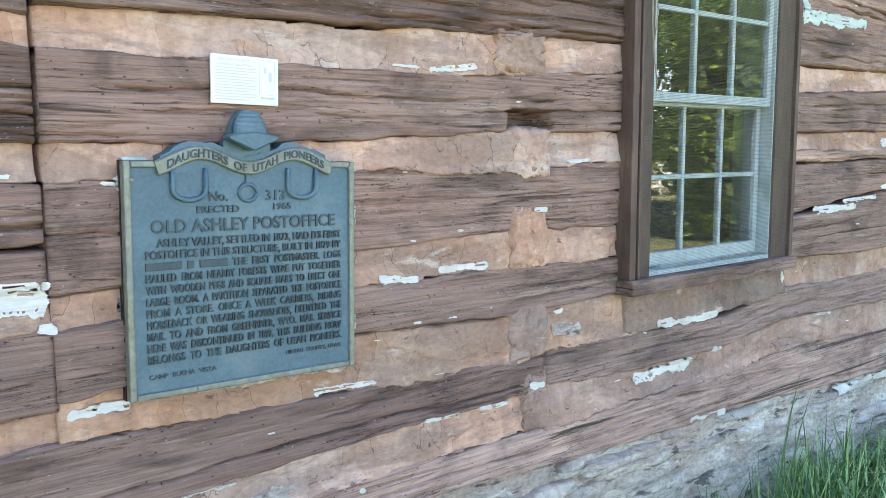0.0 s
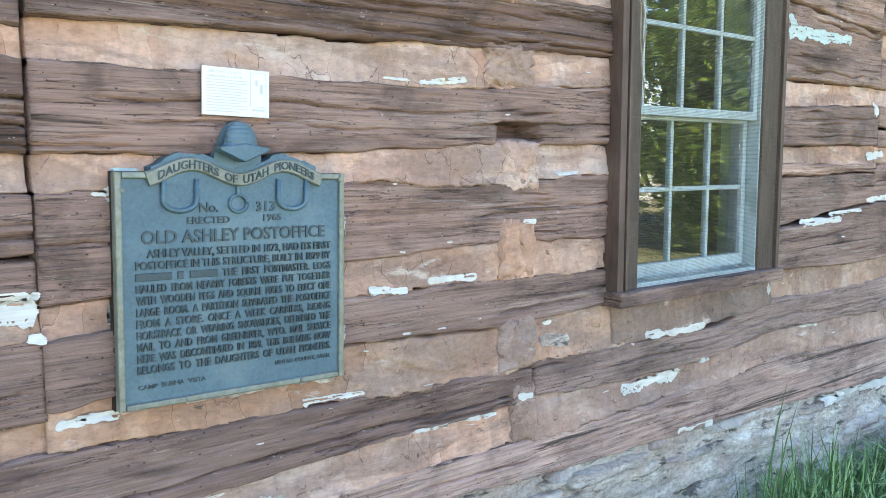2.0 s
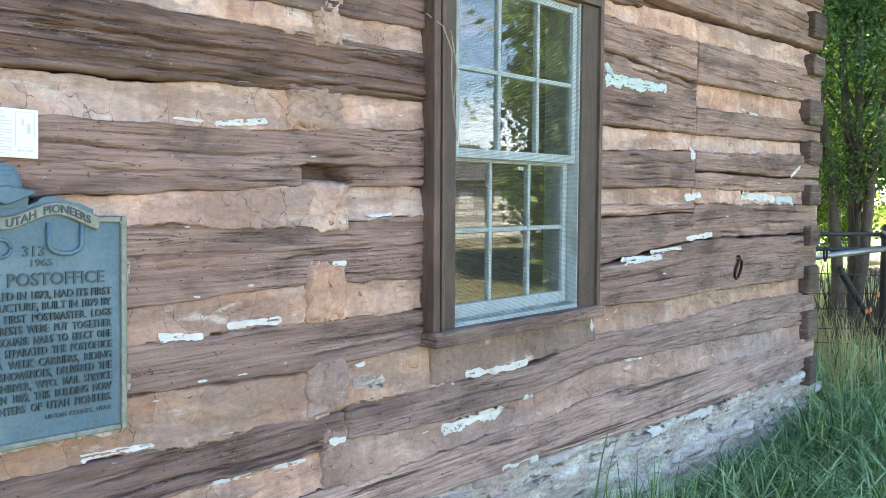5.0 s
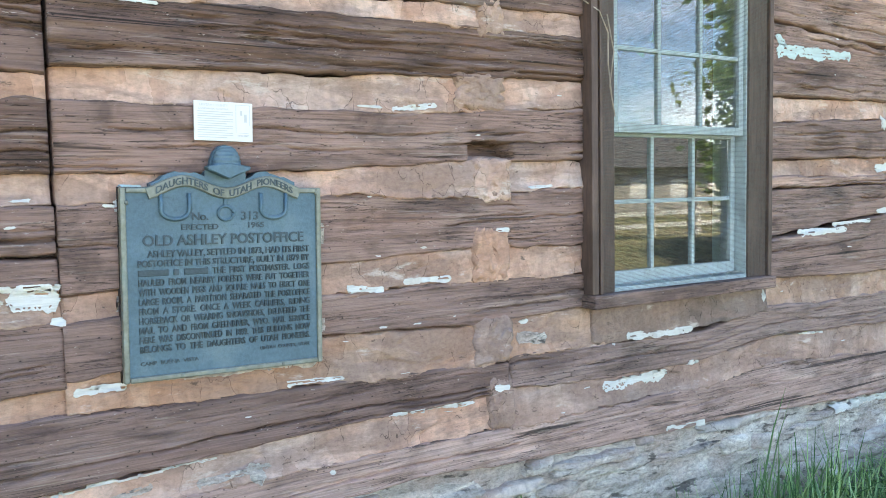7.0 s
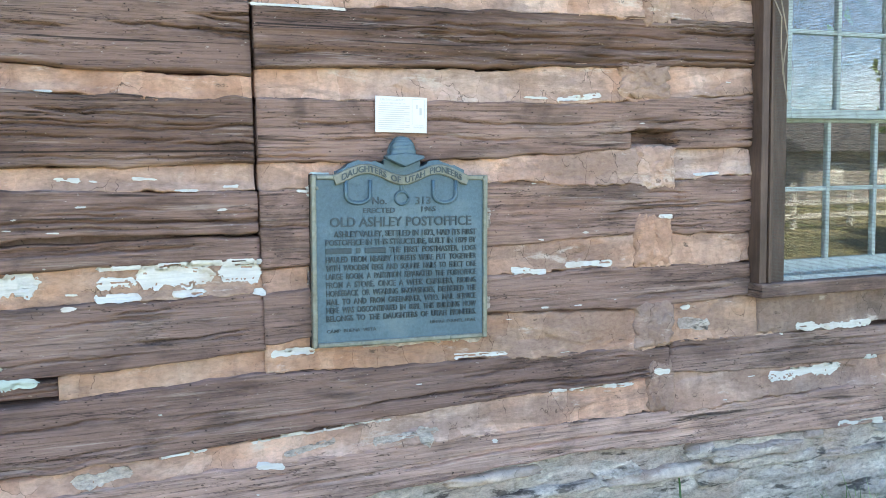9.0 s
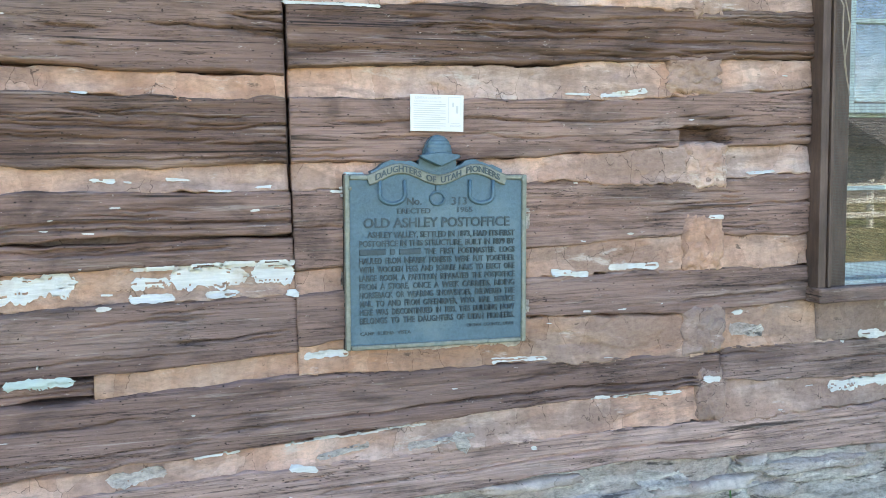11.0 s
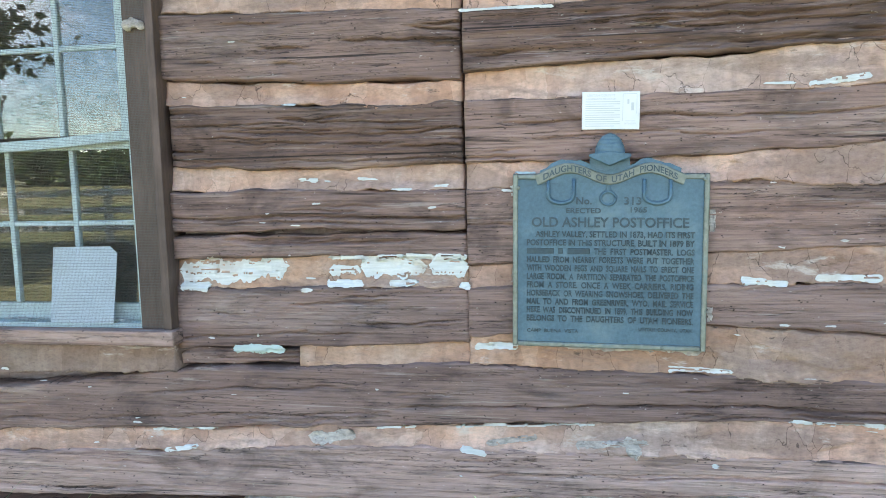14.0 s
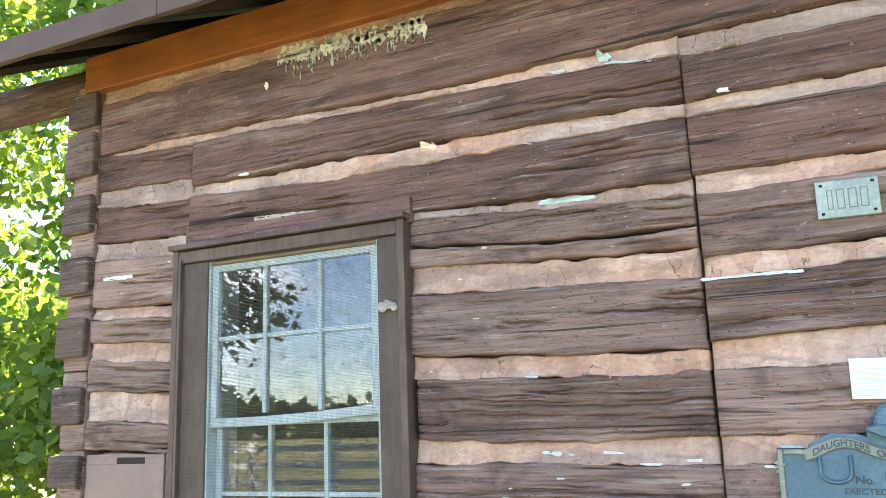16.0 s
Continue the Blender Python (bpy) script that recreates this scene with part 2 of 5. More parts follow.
ORANGE = material("orange_stained_board", plain((0.33, 0.105, 0.028), 0.25, (3, 40, 60), 0.3), 0.5)
FASCIA = material("brown_fascia_metal", plain((0.105, 0.066, 0.053), 0.12, (10, 10, 10), 0.1), 0.7)
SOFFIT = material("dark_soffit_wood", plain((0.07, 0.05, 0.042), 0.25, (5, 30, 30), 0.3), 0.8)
BRONZE = material("patinated_bronze", plain((0.088, 0.163, 0.212), 0.18, (90, 90, 90), 0.25, (0.15, 0.22, 0.25)), 0.5, 0.2)
EDGE = material("worn_bronze_edge", plain((0.24, 0.26, 0.225), 0.25, (60, 60, 60), 0.3, (0.13, 0.2, 0.22)), 0.5, 0.4)
# the plate's bronze, darkened to carry the shadow round each letter
LETTER = material("shadowed_bronze_letter", plain((0.042, 0.072, 0.088), 0.2, (90, 90, 90), 0.2), 0.5, 0.2)
CARD = material("white_enamel", plain((0.76, 0.76, 0.74), 0.04, (20, 20, 20), 0.05), 0.35)
PRINT = material("grey_print", plain((0.58, 0.59, 0.58), 0.05), 0.5)
COPPER = material("verdigris_copper", plain((0.36, 0.42, 0.37), 0.22, (60, 60, 60), 0.3, (0.42, 0.36, 0.22)), 0.5, 0.3)
ENGRAVED = material("engraved_line", plain((0.16, 0.19, 0.16), 0.2), 0.6)
IRON = material("rusted_iron", plain((0.045, 0.032, 0.028), 0.3, (120, 120, 120), 0.4), 0.6, 0.6)
PIPE = material("black_pipe", plain((0.035, 0.036, 0.04), 0.25, (80, 80, 80), 0.2), 0.45, 0.3)
GALV = material("galvanised_pipe", plain((0.30, 0.31, 0.33), 0.15, (60, 60, 60), 0.15), 0.4, 0.7)
PAPER = material("white_board", plain((0.50, 0.57, 0.62), 0.05), 0.7)
PANEL = material("painted_panel", plain((0.27, 0.185, 0.16), 0.1, (30, 30, 30), 0.2), 0.6)
# near-black, so the unlit room's darkness is in the colour
ROOM = material("unlit_room_surface", plain((0.06, 0.055, 0.05), 0.2), 0.9)
FLAG = material("orange_ribbon", plain((0.8, 0.16, 0.03), 0.1), 0.6)
FENCE = material("white_fence_paint", plain((0.80, 0.79, 0.76), 0.06), 0.5)
ROOFING = material("shingle_grey", plain((0.09, 0.085, 0.085), 0.2), 0.85)
HOUSE = material("far_house_siding", plain((0.35, 0.33, 0.3), 0.1), 0.8)
BARK = material("bark", plain((0.11, 0.082, 0.066), 0.35, (25, 25, 5), 0.9), 0.9)
CUT = material("cut_wood_end", plain((0.55, 0.36, 0.17), 0.18, (30, 30, 30), 0.3), 0.8)
FIELD = material("dry_hay", plain((0.50, 0.44, 0.28), 0.15, (3, 3, 3), 0.3), 0.95)
PALE_LOG = material("barkless_log", plain((0.36, 0.30, 0.24), 0.3, (8, 30, 30), 0.5), 0.85)


def green(a, b, through_leaf=0.4):
    def build(t, p):
        g = t.nodes.new("ShaderNodeNewGeometry")
        col = ramp(t, g.outputs["Random Per Island"], (0.0, a), (0.65, tuple(0.68 * u + 0.32 * v for u, v in zip(a, b))), (1.0, b))
        base(t, p, col)
        tr, ms = t.nodes.new("ShaderNodeBsdfTranslucent"), t.nodes.new("ShaderNodeMixShader")
        t.links.new(mix(t, 1.0, col, (1.6, 1.5, 0.6), "MULTIPLY"), tr.inputs["Color"])
        ms.inputs["Fac"].default_value = through_leaf
        out = t.nodes["Material Output"]
        t.links.new(p.outputs["BSDF"], ms.inputs[1])
        t.links.new(tr.outputs["BSDF"], ms.inputs[2])
        t.links.new(ms.outputs["Shader"], out.inputs["Surface"])
    return build


GRASS = material("green_grass", green((0.03, 0.115, 0.03), (0.50, 0.72, 0.40), 0.3), 0.38)
STRAW = material("dry_grass_stem", green((0.42, 0.37, 0.22), (0.64, 0.57, 0.38), 0.25), 0.7)
JUNIPER = material("juniper_foliage", green((0.05, 0.115, 0.035), (0.15, 0.25, 0.085), 0.35), 0.7)
LEAF = material("bright_leaf", green((0.10, 0.19, 0.05), (0.34, 0.42, 0.14), 0.55), 0.6)
# darker copy of LEAF: shade is put into the leaf colour
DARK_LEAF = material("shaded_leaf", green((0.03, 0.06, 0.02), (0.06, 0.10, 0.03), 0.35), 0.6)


def earth(t, p):
    n = noise_of(t, coords(t, (0.25, 0.25, 0.25)), 1, 6, 0.65)
    g = noise_of(t, coords(t, (30, 30, 30)), 1, 5, 0.7)
    c = ramp(t, n, (0.35, (0.10, 0.125, 0.04)), (0.55, (0.22, 0.20, 0.10)), (0.7, (0.36, 0.31, 0.18)))
    base(t, p, mix(t, 0.7, c, ramp(t, g, (0.3, 0.5), (0.7, 1.1)), "MULTIPLY"))
    bump(t, p, g, 0.8, 0.03)


EARTH = material("meadow_earth", earth, 0.95)


def pane_glass(t, p):
    p.inputs["Base Color"].default_value = (0.93, 0.97, 0.97, 1)
    p.inputs["Transmission Weight"].default_value, p.inputs["IOR"].default_value = 1.0, 1.85
    n = noise_of(t, coords(t, (2, 2, 2), 4), 1, 1)
    r = noise_of(t, coords(t, (20, 20, 8), 4), 1, 5, 0.7)
    t.links.new(ramp(t, r, (0.6, 0.0), (0.9, 0.06)), p.inputs["Roughness"])
    bump(t, p, n, 0.004, 0.02)


GLASS = material("window_glass", pane_glass, 0.0)


def wire(t, p):
    p.inputs["Base Color"].default_value = (0.13, 0.125, 0.12, 1)


SCREEN = material("screen_wire", wire, 0.5, 0.5)


# ---- mesh helpers ----
def link_mesh(name, me, mat, parent=None, label=""):
    me.materials.append(mat)
    ob = new(name, me)
    if parent:
        ob.parent = parent
    return tagged(ob, label)


def part(name, bm, mat, parent=None, label="", smooth=False):
    me = bpy.data.meshes.new(name)
    bm.to_mesh(me)
    bm.free()
    if smooth:
        me.shade_smooth()
    return link_mesh(name, me, mat, parent, label)


def arrays(name, verts, faces, mat, parent=None, label="", smooth=False):
    me = bpy.data.meshes.new(name)
    faces = np.asarray(faces)
    k = faces.shape[1]
    me.vertices.add(len(verts))
    me.vertices.foreach_set("co", np.asarray(verts, np.float32).ravel())
    me.loops.add(faces.size)
    me.loops.foreach_set("vertex_index", faces.astype(np.int32).ravel())
    me.polygons.add(len(faces))
    me.polygons.foreach_set("loop_start", np.arange(0, faces.size, k, dtype=np.int32))
    me.update(calc_edges=True)
    me.validate()
    if smooth:
        me.shade_smooth()
    return link_mesh(name, me, mat, parent, label)


def box(x0, x1, y0, y1, z0, z1, bevel=0.003, bm=None):
    own = bm is None
    b = bmesh.new()
    bmesh.ops.create_cube(b, size=1, matrix=Matrix.Translation(((x0 + x1) / 2, (y0 + y1) / 2, (z0 + z1) / 2)) @ Matrix.Diagonal((x1 - x0, y1 - y0, z1 - z0, 1)))
    if bevel:
        bmesh.ops.bevel(b, geom=b.edges[:], offset=bevel, segments=2, affect="EDGES", profile=0.5)
    if own:
        return b
    tmp = bpy.data.meshes.new("tmp")
    b.to_mesh(tmp)
    b.free()
    bm.from_mesh(tmp)
    bpy.data.meshes.remove(tmp)
    return bm


def tube(points, radii, n=8, bm=None):
    """A tapered tube along points."""
    bm = bm or bmesh.new()
    pts = [Vector(p) for p in points]
    rings = []
    for i, p in enumerate(pts):
        d = (pts[min(i + 1, len(pts) - 1)] - pts[max(i - 1, 0)]).normalized()
        a = d.orthogonal().normalized() if i == 0 else (rings_a - rings_a.dot(d) * d).normalized()
        rings_a = a
        b = d.cross(a)
        r = float(radii[i] if isinstance(radii, (list, tuple)) else radii)
        rings.append([bm.verts.new(p + r * (math.cos(2 * math.pi * k / n) * a + math.sin(2 * math.pi * k / n) * b)) for k in range(n)])
    for r0, r1 in zip(rings, rings[1:]):
        for k in range(n):
            bm.faces.new((r0[k], r0[(k + 1) % n], r1[(k + 1) % n], r1[k]))
    bm.faces.new(rings[0][::-1])
    bm.faces.new(rings[-1])
    return bm


def empty(name, at, label, category, group="", kind=""):
    ob = new(name)
    ob.location = at
    return tagged(ob, label, category, group, kind)


def under(ob, thing):
    """Keep ob's world place under a thing that stands elsewhere."""
    ob.parent = thing
    ob.matrix_parent_inverse = thing.matrix_basis.inverted()
    return ob


def lattice(ix, iz, seed):
    h = (ix.astype(np.int64) * 374761393 + iz.astype(np.int64) * 668265263 + seed * 982451653) & 0x7FFFFFFF
    h = ((h ^ (h >> 13)) * 1274126177) & 0x7FFFFFFF
    return ((h ^ (h >> 16)) & 0xFFFF) / 32767.5 - 1


def vnoise(x, z, seed=0):
    ix, iz = np.floor(x), np.floor(z)
    fx, fz = x - ix, z - iz
    fx, fz = fx * fx * (3 - 2 * fx), fz * fz * (3 - 2 * fz)
    a, b = lattice(ix, iz, seed), lattice(ix + 1, iz, seed)
    c, d = lattice(ix, iz + 1, seed), lattice(ix + 1, iz + 1, seed)
    return (a * (1 - fx) + b * fx) * (1 - fz) + (c * (1 - fx) + d * fx) * fz


def fbm(x, z, seed=0, octaves=3):
    return sum(vnoise(x * 2 ** k, z * 2 ** k, seed + 17 * k) / 2 ** k for k in range(octaves))


# ---- the log wall ----
FACE = 2.0          # y of the hewn faces
DATUM = 0.25        # the wall's heights below are given from this height over the ground
relief = np.full((960, 420), FACE + 0.03)   # y of the finished wall, by centimetres


def keep_relief(x, y, z):
    ix = np.clip(((x + 3.3) * 100).astype(int), 0, 959)
    iz = np.clip(((z + 0.3) * 100).astype(int), 0, 419)
    relief[ix, iz] = y


def relief_at(x, z):
    ix = np.clip(((np.asarray(x) + 3.3) * 100).astype(int), 1, 958)
    iz = np.clip(((np.asarray(z) + 0.3) * 100).astype(int), 1, 418)
    return np.minimum.reduce([relief[ix + a, iz + b] for a in (-1, 0, 1) for b in (-1, 0, 1)])


wall = part("wall_front", box(-2.82, 1.7, FACE + 0.12, FACE + 0.22, -0.3, 0.9 + DATUM, 0), GREY_DAUB)
tagged(wall, "weathered brown log wall with pink mortar chinking", "wall", kind="structure")
seed_count = [10]
HOLES = ((1.205, 1.385, 1.525, 1.60), (0.0, 0.0, 0.0, 0.0))


def grid_skin(name, X, Y, Z, back, mat):
    """A relief X, Y, Z with its rim turned back to the depth back."""
    X, Z, Y = np.pad(X, 1, "edge"), np.pad(Z, 1, "edge"), np.pad(Y, 1, constant_values=back)
    n, m = X.shape
    idx = np.arange(n * m).reshape(n, m)
    f = np.stack([idx[:-1, :-1], idx[1:, :-1], idx[1:, 1:], idx[:-1, 1:]], -1).reshape(-1, 4)
    return arrays(name, np.stack([X, Y, Z], -1).reshape(-1, 3), f, mat, wall, smooth=True)


def outline(xs, pts):
    return np.interp(xs, pts[0::2], pts[1::2]) + DATUM


def log(x0, x1, top, bot, mat=LOG_WOOD, proud=0.0, checks=5, rough=1.0, grain=1.0):
    """A hewn log from x0 to x1; top and bot are its edges as x, z, x, z ..."""
    seed_count[0] += 1
    s = seed_count[0]
    rng = np.random.RandomState(s)
    grain = 3.0 if mat == DARK_LOG else grain
    xs = np.linspace(x0, x1, max(8, int((x1 - x0) / 0.016)))
    zt, zb = outline(xs, top), outline(xs, bot)
    zt = zt + 0.006 * fbm(xs * 9, xs * 0, s, 5) - 0.001
    zb = zb + 0.006 * fbm(xs * 9, xs * 0, s + 50, 5) + 0.001
    rows = max(16, int(np.mean(zt - zb) / 0.0036))
    v = np.linspace(0, 1, rows)
    X, V = np.meshgrid(xs, v, indexing="ij")
    H = (zt - zb)[:, None]
    Z = zb[:, None] + H * V
    e = np.clip(np.minimum(V, 1 - V) * H / (0.006 + 0.008 * np.abs(vnoise(X * 3, V * 2, s + 21))), 0, 1)
    Y = FACE - proud + 0.017 * (1 - np.sqrt(1 - (1 - e) ** 2))
    Y = Y + rough * (0.0021 * fbm(X * 1.6, Z * 7, s) + grain * 0.0013 * fbm(X * 1.3, Z * 45, s + 3) + 0.0016 * fbm(X * 8, Z * 100, s + 5, 2))
    Y = Y + 0.006 * vnoise(X * 0.7, X * 0, s + 9)
    for hx0, hx1, hz0, hz1 in HOLES:
        ragged = 0.012 * fbm(X * 40, Z * 40, s + 40)
        inside = np.minimum(np.minimum(X - hx0, hx1 - X) + ragged, np.minimum(Z - hz0 - DATUM, hz1 + DATUM - Z) + 0.4 * ragged)
        Y = Y + np.where(inside > 0, 0.105 + 0.006 * fbm(X * 8, Z * 90, s), 0)
    for k in range(int(1.4 * checks) + (9 if mat == DARK_LOG else 2)):
        a = rng.uniform(x0 - 0.1, x1)
        b = a + (rng.uniform(0.3, 1.4) if k % 3 == 0 else rng.uniform(0.07, 0.35))
        zc = rng.uniform(0.08, 0.92)
        line = zc + 0.05 * vnoise(xs * 2.5, xs * 0, s * 7 + k) + 0.012 * vnoise(xs * 22, xs * 0, s * 5 + k) + rng.uniform(-0.06, 0.06) * (xs - a)
        w = rng.uniform(0.0022, 0.0048)
        d = np.clip(1.15 - np.abs((V - line[:, None]) * H) / w, 0, 1)
        ends = np.clip(np.minimum(xs - a, b - xs) / 0.06, 0, 1)[:, None]
        Y = Y + rng.uniform(0.016, 0.04) * d * ends
    keep_relief(X, Y, Z)
    return grid_skin("log", X, Y, Z, FACE + 0.10, mat)


def chink(x0, x1, top, bot, mat=PINK, deep=0.016, lumps=1.0):
    """Mortar pressed between two logs, a little behind their faces."""
    seed_count[0] += 1
    s = seed_count[0]
    xs = np.linspace(x0, x1, max(6, int((x1 - x0) / 0.014)))
    zt, zb = outline(xs, top) + 0.020, outline(xs, bot) - 0.024
    rows = max(10, int(np.mean(zt - zb) / 0.0045))
    X, V = np.meshgrid(xs, np.linspace(0, 1, rows), indexing="ij")
    Z = zb[:, None] + (zt - zb)[:, None] * V
    lip = np.abs(vnoise(X * 4, Z * 3, s + 2)) < 0.05
    gap = np.clip(0.25 + 1.6 * vnoise(X * 1.7, X * 0, s + 31), 0, 1)
    top_edge = zt[:, None] - 0.012 - 0.012 * gap - 0.006 * fbm(X * 14, X * 0, s + 32, 4)
    low_edge = zb[:, None] + 0.016 + 0.007 * fbm(X * 4, X * 0, s + 33, 3) + 0.006 * fbm(X * 34, X * 0, s + 34, 3)
    under_cut = np.clip((Z - top_edge) / 0.004, 0, 1) + np.clip((low_edge - Z) / 0.005, 0, 1)
    toe = np.clip(1 - (Z - low_edge) / 0.03, 0, 1) * (0.5 + 0.5 * vnoise(X * 2.2, X * 0, s + 35))
    slab = 0.004 * np.sign(vnoise(np.floor(X * 3.1 + 0.25 * vnoise(X * 0, Z * 20, s + 8)), X * 0, s + 36))
    Y = FACE + deep + 0.085 * under_cut + 0.012 * (V - 0.4) - (0.9 * deep + 0.003) * toe + slab + lumps * (0.006 * fbm(X * 4, Z * 7, s) + 0.003 * fbm(X * 25, Z * 30, s + 4) + 0.004 * toe * fbm(X * 60, Z * 60, s + 6, 2)) + 0.006 * lip
    Y = np.minimum(Y, FACE + 0.098)
    keep_relief(X, Y, Z)
    return grid_skin("chinking", X, Y, Z, FACE + 0.10, mat)


# setting core behind the logs, with both window openings
for name, a, b, z0, z1 in (("wall_core", -2.82, -2.3, 1.15, 3.4), ("wall_core", -1.26, 1.78, 1.15, 3.4), ("wall_core", 2.9, 5.63, -0.3, 3.4),
                           ("wall_core", -2.3, -1.26, 2.52, 3.4), ("wall_core", 1.78, 2.9, 2.62, 3.4), ("wall_core", 1.7, 2.9, -0.3, 1.22)):
    part(name, box(a, b, FACE + 0.12, FACE + 0.22, z0, z1, 0), GREY_DAUB, wall)

S, L0, R1 = -0.17, -2.84, 5.84      # the long seam, both corners
JL, JR = 1.742, 2.885               # outer edges of the right window
KL, KR = -2.335, -1.212              # outer edges of the left window
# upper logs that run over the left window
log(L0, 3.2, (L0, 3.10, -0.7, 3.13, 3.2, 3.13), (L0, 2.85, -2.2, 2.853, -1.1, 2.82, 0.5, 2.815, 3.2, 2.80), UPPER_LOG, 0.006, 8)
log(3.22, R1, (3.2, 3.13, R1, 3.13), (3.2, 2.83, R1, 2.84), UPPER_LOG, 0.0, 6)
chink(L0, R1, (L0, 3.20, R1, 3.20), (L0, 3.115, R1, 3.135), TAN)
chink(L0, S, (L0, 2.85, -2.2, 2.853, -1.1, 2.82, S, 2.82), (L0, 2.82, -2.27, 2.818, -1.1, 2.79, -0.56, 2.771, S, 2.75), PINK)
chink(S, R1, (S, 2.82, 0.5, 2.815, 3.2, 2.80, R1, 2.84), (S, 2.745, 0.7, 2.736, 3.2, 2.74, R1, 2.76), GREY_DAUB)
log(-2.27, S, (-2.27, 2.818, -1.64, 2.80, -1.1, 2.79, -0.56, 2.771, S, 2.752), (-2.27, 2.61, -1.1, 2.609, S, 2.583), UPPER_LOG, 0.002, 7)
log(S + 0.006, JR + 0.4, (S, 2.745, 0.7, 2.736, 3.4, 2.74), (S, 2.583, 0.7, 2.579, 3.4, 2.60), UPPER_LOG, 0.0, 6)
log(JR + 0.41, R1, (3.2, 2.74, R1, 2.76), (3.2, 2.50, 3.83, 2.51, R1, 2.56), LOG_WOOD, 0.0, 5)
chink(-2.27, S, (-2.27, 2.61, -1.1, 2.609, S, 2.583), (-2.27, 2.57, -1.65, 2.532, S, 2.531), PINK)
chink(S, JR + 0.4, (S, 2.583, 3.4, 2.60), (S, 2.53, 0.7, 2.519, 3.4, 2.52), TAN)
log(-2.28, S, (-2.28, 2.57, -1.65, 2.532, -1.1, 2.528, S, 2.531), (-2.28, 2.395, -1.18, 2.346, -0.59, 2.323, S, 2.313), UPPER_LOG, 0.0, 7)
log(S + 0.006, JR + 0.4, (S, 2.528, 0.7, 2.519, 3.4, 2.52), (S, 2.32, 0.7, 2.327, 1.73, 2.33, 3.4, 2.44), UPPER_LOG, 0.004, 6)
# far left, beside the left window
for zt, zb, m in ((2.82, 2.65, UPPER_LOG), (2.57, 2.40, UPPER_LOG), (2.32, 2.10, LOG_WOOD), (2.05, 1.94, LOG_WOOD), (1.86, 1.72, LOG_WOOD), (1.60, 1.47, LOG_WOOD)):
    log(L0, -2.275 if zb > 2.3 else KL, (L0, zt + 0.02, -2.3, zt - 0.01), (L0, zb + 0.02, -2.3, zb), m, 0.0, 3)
for zt, zb in ((2.65, 2.57), (2.40, 2.32), (2.10, 2.05), (1.94, 1.86), (1.72, 1.60)):
    chink(L0, -2.275 if zb > 2.3 else KL, (L0, zt + 0.02, -2.3, zt), (L0, zb + 0.02, -2.3, zb - 0.01), PINK if zt < 2.3 else GREY_DAUB)
log(L0, KL, (L0, 1.48, KL, 1.47), (L0, 1.21, KL, 1.20), LOG_WOOD, -0.012, 1)
log(L0, KL, (L0, 1.18, KL, 1.17), (L0, 1.03, KL, 1.02), LOG_WOOD, 0.0, 3)
log(L0, KL, (L0, 0.99, KL, 0.98), (L0, 0.80, KL, 0.80), LOG_WOOD, 0.0, 3)
chink(L0, KL, (L0, 1.03, KL, 1.02), (L0, 0.99, KL, 0.98), RUST)
chink(L0, KL, (L0, 1.21, KL, 1.2), (L0, 1.18, KL, 1.17), GREY_DAUB)
chink(L0, KL, (L0, 0.80, KL, 0.80), (L0, 0.69, KL, 0.70), GREY_DAUB)
# between the left window and the seam
A = KR + 0.005
log(A, S, (A, 2.318, -0.6, 2.279, S, 2.26), (A, 2.21, -0.6, 2.165, S, 2.16), MID_LOG, 0.0, 3)
log(A, S, (A, 2.20, -0.6, 2.155, S, 2.15), (A, 2.13, -0.6, 2.095, S, 2.085), LOG_WOOD, 0.004, 2)
chink(A, S, (A, 2.346, -0.59, 2.323, S, 2.313), (A, 2.32, -0.6, 2.279, S, 2.26), GREY_DAUB)
chink(A, S, (A, 2.13, -0.6, 2.095, S, 2.085), (A, 2.03, -0.6, 2.0, S, 1.99), TAN)
log(A, S, (A, 2.02, -0.63, 2.0, S, 1.988), (A, 1.798, -0.63, 1.769, S, 1.758), MID_LOG, 0.006, 6)
chink(A, S, (A, 1.798, -0.63, 1.769, S, 1.758), (A, 1.719, -0.64, 1.697, S, 1.692), TAN, 0.012)
log(A + 0.02, S, (A, 1.719, -0.64, 1.697, S, 1.692), (A, 1.498, -0.64, 1.479, S, 1.487), DARK_LOG, 0.008, 6)
chink(A, S, (A, 1.498, -0.64, 1.479, S, 1.487), (A, 1.42, -0.65, 1.411, S, 1.407), PINK)
log(A, S + 0.005, (A, 1.42, -0.65, 1.411, S, 1.407), (A, 1.268, -0.65, 1.274, S, 1.273), LOG_WOOD, 0.006, 4)
log(A, S + 0.008, (A, 1.258, -0.65, 1.264, S, 1.263), (A, 1.17, -0.65, 1.187, S, 1.183), LOG_WOOD, 0.0, 3)
chink(A, S + 0.01, (A, 1.165, -0.65, 1.185, S, 1.181), (A, 1.079, -0.66, 1.079, S, 1.083), RUST, 0.014)
log(A, S + 0.015, (A, 1.079, -0.66, 1.079, S, 1.083), (A, 0.856, -0.66, 0.872, S, 0.892), MID_LOG, 0.006, 5)
log(A, -0.76, (A, 0.850, -0.76, 0.864), (A, 0.79, -0.76, 0.806), LOG_WOOD, -0.008, 2)
chink(-0.76, S + 0.02, (-0.76, 0.869, -0.66, 0.872, S, 0.892), (-0.76, 0.80, -0.67, 0.804, S, 0.815), RUST, 0.008)
